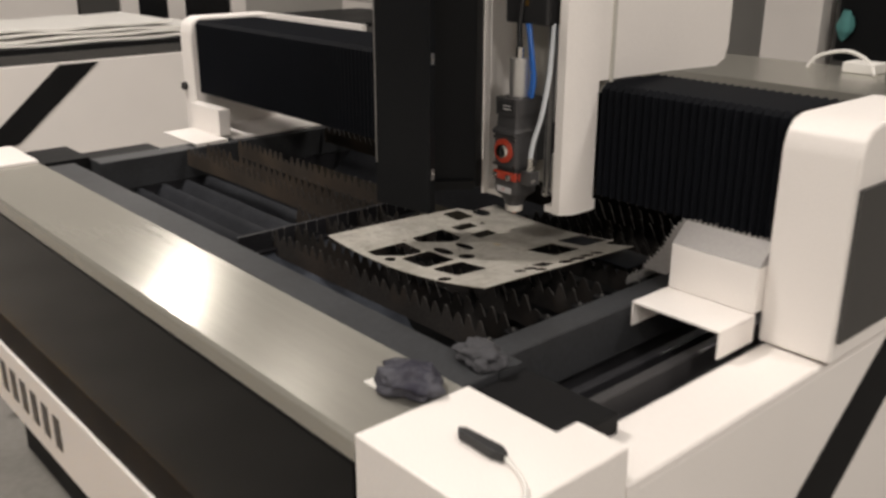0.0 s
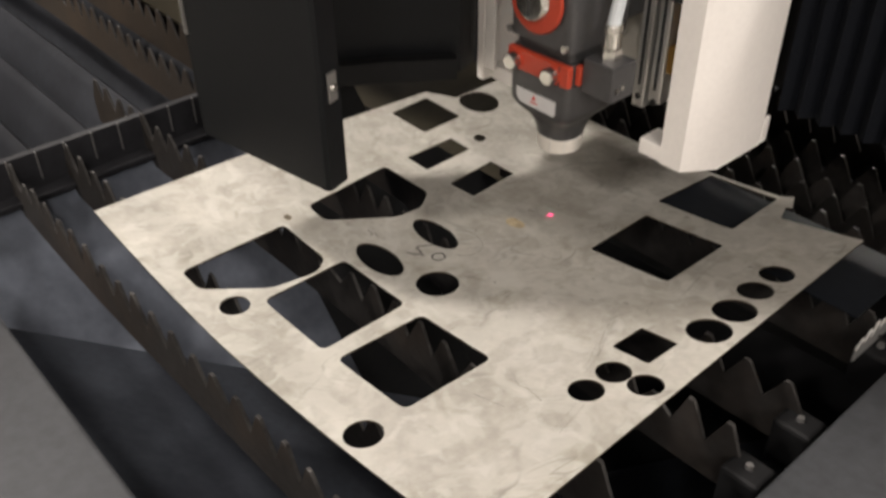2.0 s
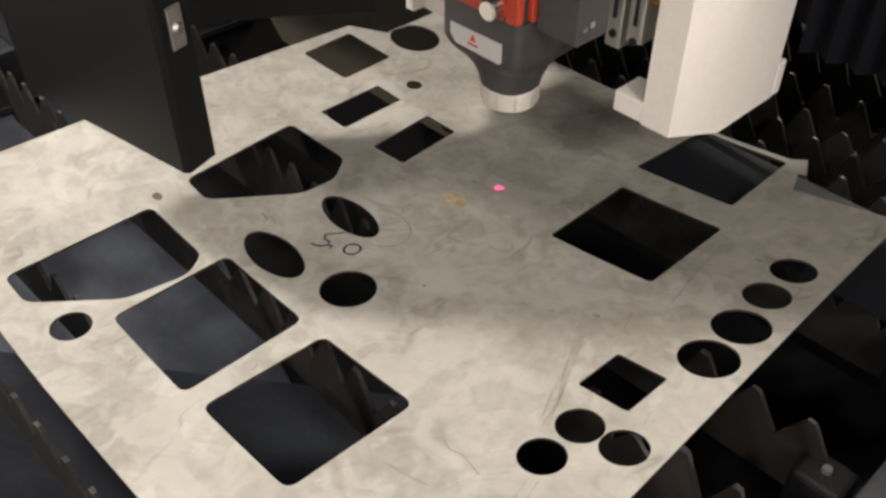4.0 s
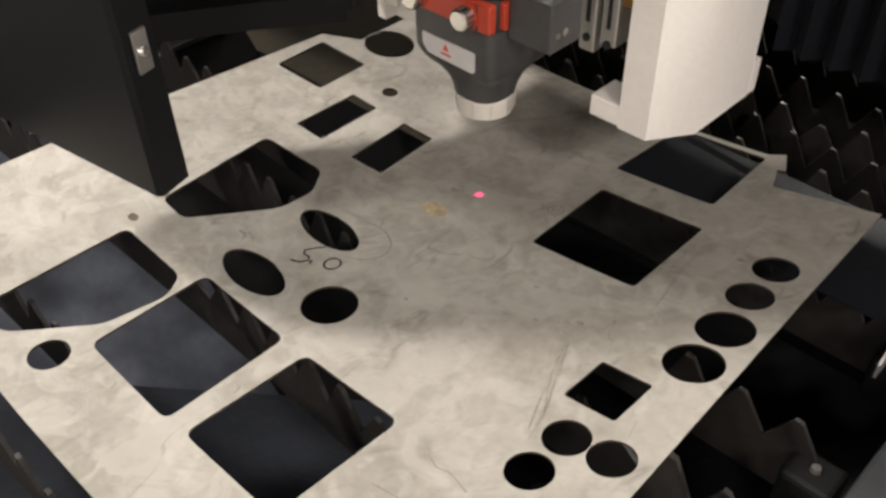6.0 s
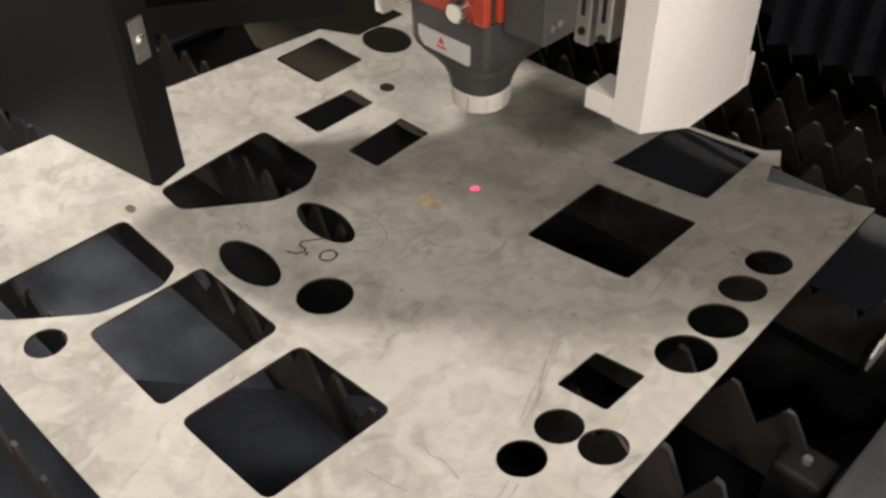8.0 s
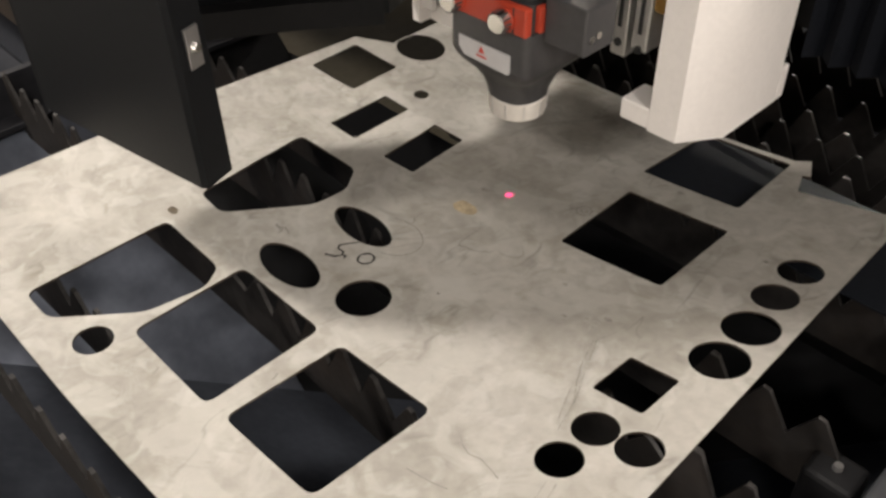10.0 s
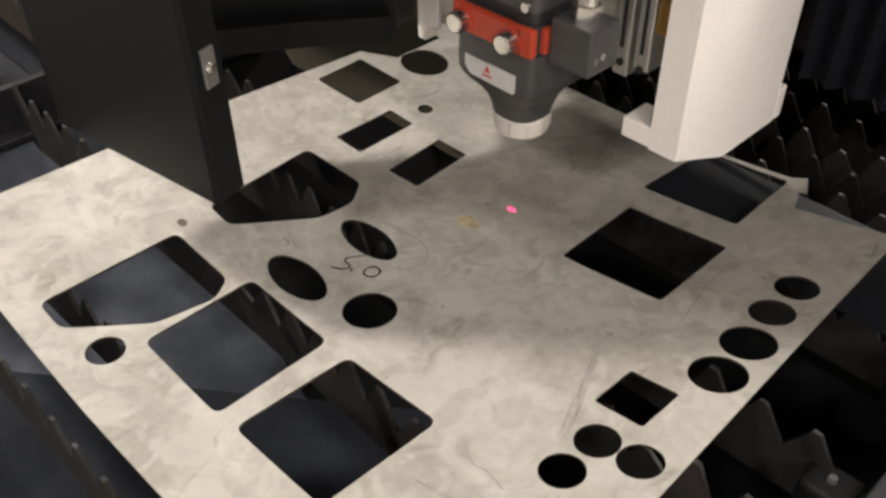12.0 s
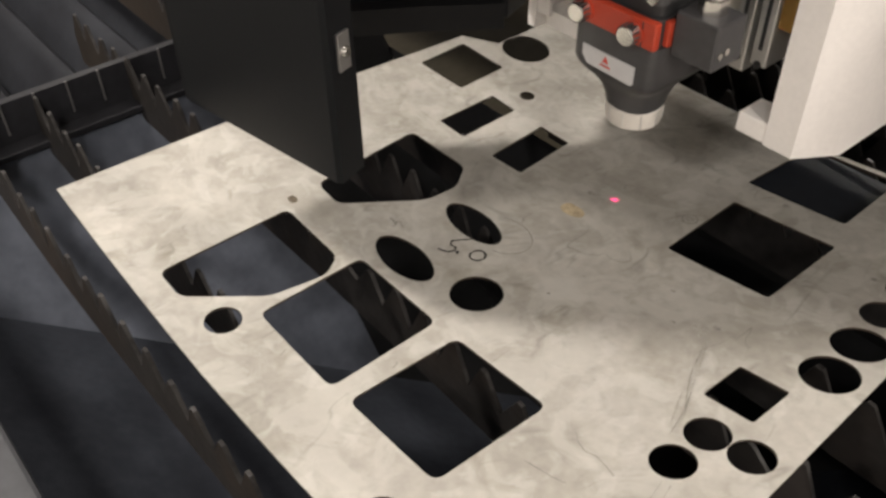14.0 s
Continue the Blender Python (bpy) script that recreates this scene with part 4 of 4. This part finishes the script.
fit = part("hose_fitting", cylinder((HX + 0.0460, FACE + 0.0205, 1.0322), (0, 0, 1), 0.0078, 0.0078, 0.0080, 6), CHROME, head, "nickel plated hose fitting")
part("fitting_collar", cylinder((HX + 0.0460, FACE + 0.0205, 1.0404), (0, 0, 1), 0.0062, 0.0062, 0.0120, 20, 0.0006), CHROME, fit)
part("fitting_ring", cylinder((HX + 0.0460, FACE + 0.0205, 1.0526), (0, 0, 1), 0.0074, 0.0070, 0.0050, 20, 0.0006), CHROME, fit)
tube("clear_hose", [(HX + 0.046, HY - 0.0075, 1.054), (HX + 0.050, HY - 0.004, 1.09), (HX + 0.060, HY + 0.005, 1.14), (HX + 0.062, HY + 0.02, 1.22), (HX + 0.05, HY + 0.04, 1.32), (HX + 0.03, HY + 0.06, 1.45)], 0.0048, CLEAR_HOSE, head, "milky clear air hose")
tube("blue_hose", [(HX + 0.026, HY + 0.012, 1.168), (HX + 0.031, HY + 0.012, 1.20), (HX + 0.024, HY + 0.012, 1.25), (HX + 0.006, HY + 0.02, 1.31), (HX - 0.014, HY + 0.03, 1.42), (HX - 0.01, HY + 0.05, 1.60)], 0.0042, BLUE_HOSE, head, "blue air hose")
tube("blue_hose", [(HX + 0.018, HY + 0.016, 1.168), (HX + 0.022, HY + 0.016, 1.21), (HX + 0.010, HY + 0.018, 1.28), (HX - 0.006, HY + 0.024, 1.36), (HX + 0.002, HY + 0.05, 1.60)], 0.0042, BLUE_HOSE, head, "blue air hose")
tube("fibre_cable", [(HX, HY + 0.004, 1.258), (HX - 0.003, HY + 0.006, 1.32), (HX + 0.006, HY + 0.03, 1.46), (HX, HY + 0.06, 1.65)], 0.005, RUBBER, head, "black fibre cable")
tube("black_cable", [(HX + 0.050, HY + 0.07, 1.27), (HX + 0.066, HY + 0.06, 1.29), (HX + 0.062, HY + 0.06, 1.33), (HX + 0.04, HY + 0.06, 1.38)], 0.0032, RUBBER, head, "thin black cable")
# slide that carries the head
slide = thing("z_slide", "aluminium z axis slide behind the laser head", "machine slide", (HX, 0.43, 0.975))
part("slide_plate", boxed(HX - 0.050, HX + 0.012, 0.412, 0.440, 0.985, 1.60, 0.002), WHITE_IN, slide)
part("mount_block", boxed(HX - 0.028, HX + 0.022, 0.3705, 0.411, 1.04, 1.16, 0.002), HEAD_DARK, slide)
for rx, w in ((-0.2345, 0.011), (-0.2200, 0.011)):
    rail = part("profile_rail", boxed(rx - w / 2, rx + w / 2, 0.388, 0.411, 0.966 + (0.008 if rx > -0.23 else 0), 1.60, 0.0012), ALU, slide, "aluminium profile rail")
    part("rail_groove", boxed(rx - 0.0012, rx + 0.0012, 0.3872, 0.3878, 0.985, 1.60), HEAD_DARK, rail)
    part("rail_screw", cylinder((rx, 0.388, 0.975), (0, -1, 0), 0.0026, 0.0026, 0.001, 10), HEAD_DARK, rail)
part("side_motor", boxed(-0.212, -0.196, 0.376, 0.398, 1.06, 1.12, 0.003), HEAD_DARK, slide)
part("brass_nut", boxed(-0.2125, -0.1965, 0.386, 0.408, 1.002, 1.024, 0.002), BRASS, slide, "brass nut block")
part("dark_channel", boxed(-0.2000, -0.1965, 0.410, 0.455, 0.985, 1.60), RUBBER, slide)
part("copper_strip", boxed(-0.2080, -0.2045, 0.4085, 0.412, 0.985, 1.25), BRASS, slide)
chain = part("cable_block", boxed(-0.312, -0.205, 0.345, 0.400, 1.302, 1.46, 0.004), HEAD_DARK, slide, "black cable clamp block")
part("yellow_mark", boxed(-0.262, -0.252, 0.3435, 0.3447, 1.335, 1.352), BRASS, chain)

pointer = bpy.data.lights.new("pointer_beam", "SPOT")
pointer.energy, pointer.color, pointer.spot_size, pointer.spot_blend, pointer.shadow_soft_size = 1.2, (1.0, 0.02, 0.20), radians(6.5), 1.0, 0.0005
new("pointer_beam", pointer).location = (HX - 0.0095, HY + 0.006, 0.9350)

# ---------------------------------------------------------------- marks on the sheet
stroke("marker_stroke", [(-0.2985, 0.2325), (-0.3020, 0.2270), (-0.3052, 0.2215), (-0.3030, 0.2185), (-0.2985, 0.2190), (-0.2962, 0.2165), (-0.2985, 0.2120), (-0.3045, 0.2095)], 0.0016, INK, "black marker figures")
stroke("marker_stroke", [(-0.2950, 0.2180), (-0.2930, 0.2150)], 0.0017, INK)
zero = [(-0.2835 + 0.0048 * math.cos(k * math.tau / 18), 0.2243 + 0.0052 * math.sin(k * math.tau / 18)) for k in range(18)]
stroke("marker_stroke", zero + zero[:1], 0.0016, INK)
arc = [(-0.2900 + 0.0222 * math.cos(k * 0.21 - 1.2), 0.2505 + 0.0170 * math.sin(k * 0.21 - 1.2)) for k in range(17)]
stroke("pencil_circle", arc, 0.0008, PENCIL, "faint pencil circle")
stroke("pencil_circle", ring(-0.2230, 0.3565, 0.0052, 14) + [(-0.2178, 0.3565)], 0.0009, PENCIL)
stroke("pencil_circle", ring(-0.2230, 0.3565, 0.0022, 10) + [(-0.2208, 0.3565)], 0.0008, PENCIL)
stroke("marker_tick", [(-0.3480, 0.2045), (-0.3420, 0.2060), (-0.3400, 0.2010)], 0.0010, PENCIL)
stroke("scratch", [(-0.1415, 0.1630), (-0.1360, 0.1590), (-0.1300, 0.1570), (-0.1240, 0.1585), (-0.1170, 0.1570), (-0.1100, 0.1550)], 0.0007, PENCIL)
stroke("scratch", [(-0.1450, 0.1320), (-0.1300, 0.1340), (-0.1220, 0.1360)], 0.0007, PENCIL)
stroke("scratch", [(-0.1330, 0.2430), (-0.1250, 0.2280), (-0.1160, 0.2140), (-0.1100, 0.1950)], 0.0004, PENCIL)
stroke("rubbed_line", [(-0.1400, 0.2650), (-0.1270, 0.2370), (-0.1180, 0.2190), (-0.1120, 0.2050)], 0.0006, RUBBED, "faint rubbed double line")
stroke("rubbed_line", [(-0.1390, 0.2590), (-0.1290, 0.2335), (-0.1215, 0.2160), (-0.1145, 0.2010)], 0.0005, RUBBED)
stroke("rubbed_line", [(-0.0890, 0.1690), (-0.0850, 0.1540), (-0.0820, 0.1400)], 0.0006, RUBBED)
stroke("rubbed_line", [(-0.0935, 0.1680), (-0.0895, 0.1530), (-0.0865, 0.1390)], 0.0005, RUBBED)
for mx, my, mr in ((-0.147, 0.273, 0.0030), (-0.164, 0.265, 0.0018), (-0.182, 0.288, 0.0017), (-0.146, 0.267, 0.0034), (-0.144, 0.278, 0.0024), (-0.132, 0.317, 0.0016), (-0.227, 0.260, 0.0012), (-0.229, 0.232, 0.0012), (-0.109, 0.381, 0.0022), (-0.191, 0.417, 0.0022), (-0.153, 0.271, 0.0014), (-0.276, 0.354, 0.0040), (-0.286, 0.330, 0.0030)):
    spot("dark_smudge", mx, my, mr, mr * 0.7, RUBBED, "small dark oil smudge")
spot("scorch_mark", -0.4030, 0.1650, 0.0040, 0.0030, SOOT, "small brown scorch mark")
spot("rust_stain", -0.2800, 0.3050, 0.0095, 0.0062, RUST_SPOT, "tan rust stain")
for x0, y0, x1, y1 in ((-0.2890, 0.0880, -0.2870, 0.0830), (-0.2410, 0.1290, -0.2390, 0.1240), (-0.3490, 0.2060, -0.3400, 0.2035), (-0.3430, 0.2080, -0.3350, 0.2055)):
    stroke("marker_tick", [(x0, y0), (x0 + 0.4 * (x1 - x0) + 0.0008, (y0 + y1) / 2), (x1, y1)], 0.0009, PENCIL)

# ---------------------------------------------------------------- loose things on the machine
plug = thing("cable_plug", "black cable plug with pale wire on white corner box", "cable", (0.235, -0.23, 0.858))
part("plug_body", prism(rounded([(0.200, -0.238), (0.262, -0.240), (0.276, -0.234), (0.276, -0.226), (0.262, -0.220), (0.200, -0.224), (0.192, -0.231)], 0.003), "z", 0.858, 0.872, 0.002), RUBBER, plug, "black rubber plug body")
tube("wire", [(0.275, -0.230, 0.864), (0.30, -0.236, 0.862), (0.33, -0.252, 0.861), (0.35, -0.275, 0.861)], 0.0028, PAPER, plug, "pale wire")
glove = piece("work_glove", lump((0.045, -0.190, 0.864), (0.052, 0.040, 0.019), 3.5, 0.45, 4, 0.8495), GLOVE, "crumpled navy work glove with grey patches", "glove")
piece("grey_cloth", lump((0.042, -0.050, 0.858), (0.042, 0.030, 0.017), 4.5, 0.5, 4, 0.8475), RAG, "crumpled grey cloth on the bed corner", "cloth")
piece("paper_card", boxed(-0.018, 0.012, -0.225, -0.195, 0.8495, 0.8502), PAPER, "small white paper card on steel guard", "card")

# ---------------------------------------------------------------- neighbouring machine
other = thing("neighbouring_machine", "white laser machine with black stripe and sheets on top", "cutting machine", (-5.4, 1.5, 0))
wall = part("side_panel", boxed(-4.74, -4.70, -2.6, 4.15, 0.0, 0.71, 0.004), WHITE, other, "white side panel")
part("diagonal_stripe", prism([(0.986, 0.70), (1.225, 0.70), (0.70, 0.26), (0.35, 0.16), (0.10, 0.16), (0.50, 0.28)], "x", -4.699, -4.694), BLACK_MATTE, wall, "black diagonal stripe")
part("dark_band", boxed(-5.95, -4.76, -2.6, 4.15, 0.711, 0.80), BLACK_MATTE, other)
part("bed_rail", boxed(-4.80, -4.745, -2.6, 4.15, 0.7105, 0.765, 0.004), GREY_PANEL, other)
part("far_panel", boxed(-6.0, -5.96, -2.6, 4.15, 0.0, 0.71), WHITE, other)
for k in range(4):
    ya, yb, zb = -1.6 + 0.2 * k, 2.3 - 0.15 * k, 0.801 + 0.024 * k
    wave = [(ya + (yb - ya) * j / 40, zb + 0.004 + 0.004 * math.sin(j * 0.9 + k) + 0.003 * math.sin(j * 0.37 + 2 * k)) for j in range(41)]
    piece("white_sheet", prism(wave + [(py, pz + 0.012) for py, pz in reversed(wave)], "x", -5.9 + 0.03 * k, -4.80 - 0.05 * k), PAPER, "white film covered sheet stacked on a machine", "sheet", group="stacked white sheets")

# ---------------------------------------------------------------- far machines
def cabinet(name, label, x0, x1, y0, y1, z1, material, window=None):
    ob = thing(name, label, "machine", ((x0 + x1) / 2, (y0 + y1) / 2, 0))
    body = part("body", boxed(x0, x1, y0, y1, 0, z1, 0.012), material, ob)
    if window:
        a, b, c, d = window
        part("window", boxed(a, b, y0 - 0.012, y0 - 0.001, c, d, 0.003), BLACK_GLOSS, body, "dark window")
    part("seam", boxed(x0 + 0.02, x1 - 0.02, y0 - 0.004, y0 - 0.001, z1 * 0.45, z1 * 0.45 + 0.008), GREY_PANEL, body)
    return ob


cabinet("white_cabinet", "tall white machine cabinet standing far off", -3.10, -2.60, 6.2, 7.2, 2.2, WHITE)
display = cabinet("display_cabinet", "machine with dark glass front and teal cloth inside", -2.54, -0.9, 6.3, 7.4, 2.1, GREY_PANEL, (-2.50, -1.0, 0.50, 1.9))
part("teal_cloth", lump((-2.42, 6.25, 0.78), (0.06, 0.04, 0.11), 5.0, 0.4, 3), TEAL, display, "teal cloth")
cabinet("grey_cabinet", "pale grey cabinet standing far off", -4.6, -3.15, 6.6, 7.8, 2.2, MID_GREY)
cabinet("dark_machine", "dark machine cabinet standing far off", -5.15, -4.45, 4.3, 5.1, 1.9, GREY_PANEL)
cabinet("white_machine", "white machine cabinet with dark glass front", -6.3, -5.2, 4.2, 5.2, 1.9, WHITE, (-5.75, -5.3, 0.3, 1.5))


def side_cabinet(label, y0, y1, z1, material, window=None):
    ob = thing("machine_cabinet", label, "machine", (-8.5, (y0 + y1) / 2, 0), "far machine cabinets")
    body = part("body", boxed(-9.0, -8.0, y0, y1, 0, z1, 0.012), material, ob)
    if window:
        part("window", boxed(-7.998, -7.988, window[0], window[1], window[2], window[3], 0.003), BLACK_GLOSS, body, "dark window")
    part("seam", boxed(-7.999, -7.994, y0 + 0.03, y1 - 0.03, 0.34, 0.35), GREY_PANEL, body)


side_cabinet("pale grey machine cabinet standing far off", 0.2, 1.55, 1.5, WALL)
side_cabinet("white machine cabinet standing far off", 1.57, 2.35, 1.7, WHITE)
side_cabinet("grey brown machine cabinet standing far off", 2.37, 2.75, 1.6, GREY_PANEL)
side_cabinet("white machine cabinet with dark glass side", 2.77, 3.45, 1.7, WHITE, (2.95, 3.25, 0.5, 1.2))
side_cabinet("dark grey machine cabinet standing far off", 3.47, 3.95, 1.6, BLACK_MATTE)
side_cabinet("white machine cabinet standing far off", 3.97, 4.15, 1.7, WHITE)
box_on = thing("cable_box", "small white box with white cable on the rear deck", "box", (-0.9, 3.0, 0.90))
part("box_body", boxed(-0.86, -0.72, 2.94, 3.06, 0.9005, 0.945, 0.006), PAPER, box_on)
tube("white_cable", [(-1.02, 2.95, 0.906), (-0.97, 2.96, 0.96), (-0.86, 2.98, 0.985), (-0.76, 2.97, 0.95), (-0.70, 2.90, 0.906)], 0.008, PAPER, box_on, "white cable loop")

# ceiling lamps
for lx, ly, lz, lw in LAMPS:
    lamp = thing("ceiling_lamp", "round high bay ceiling lamp", "ceiling lamp", (lx, ly, 5.45), "hall lamps")
    part("lamp_housing", cylinder((lx, ly, 5.46), (0, 0, 1), 0.36, 0.16, 0.25, 24), ALU, lamp)
    part("lamp_rod", cylinder((lx, ly, 5.71), (0, 0, 1), 0.012, 0.012, 0.29, 8), GREY_PANEL, lamp)
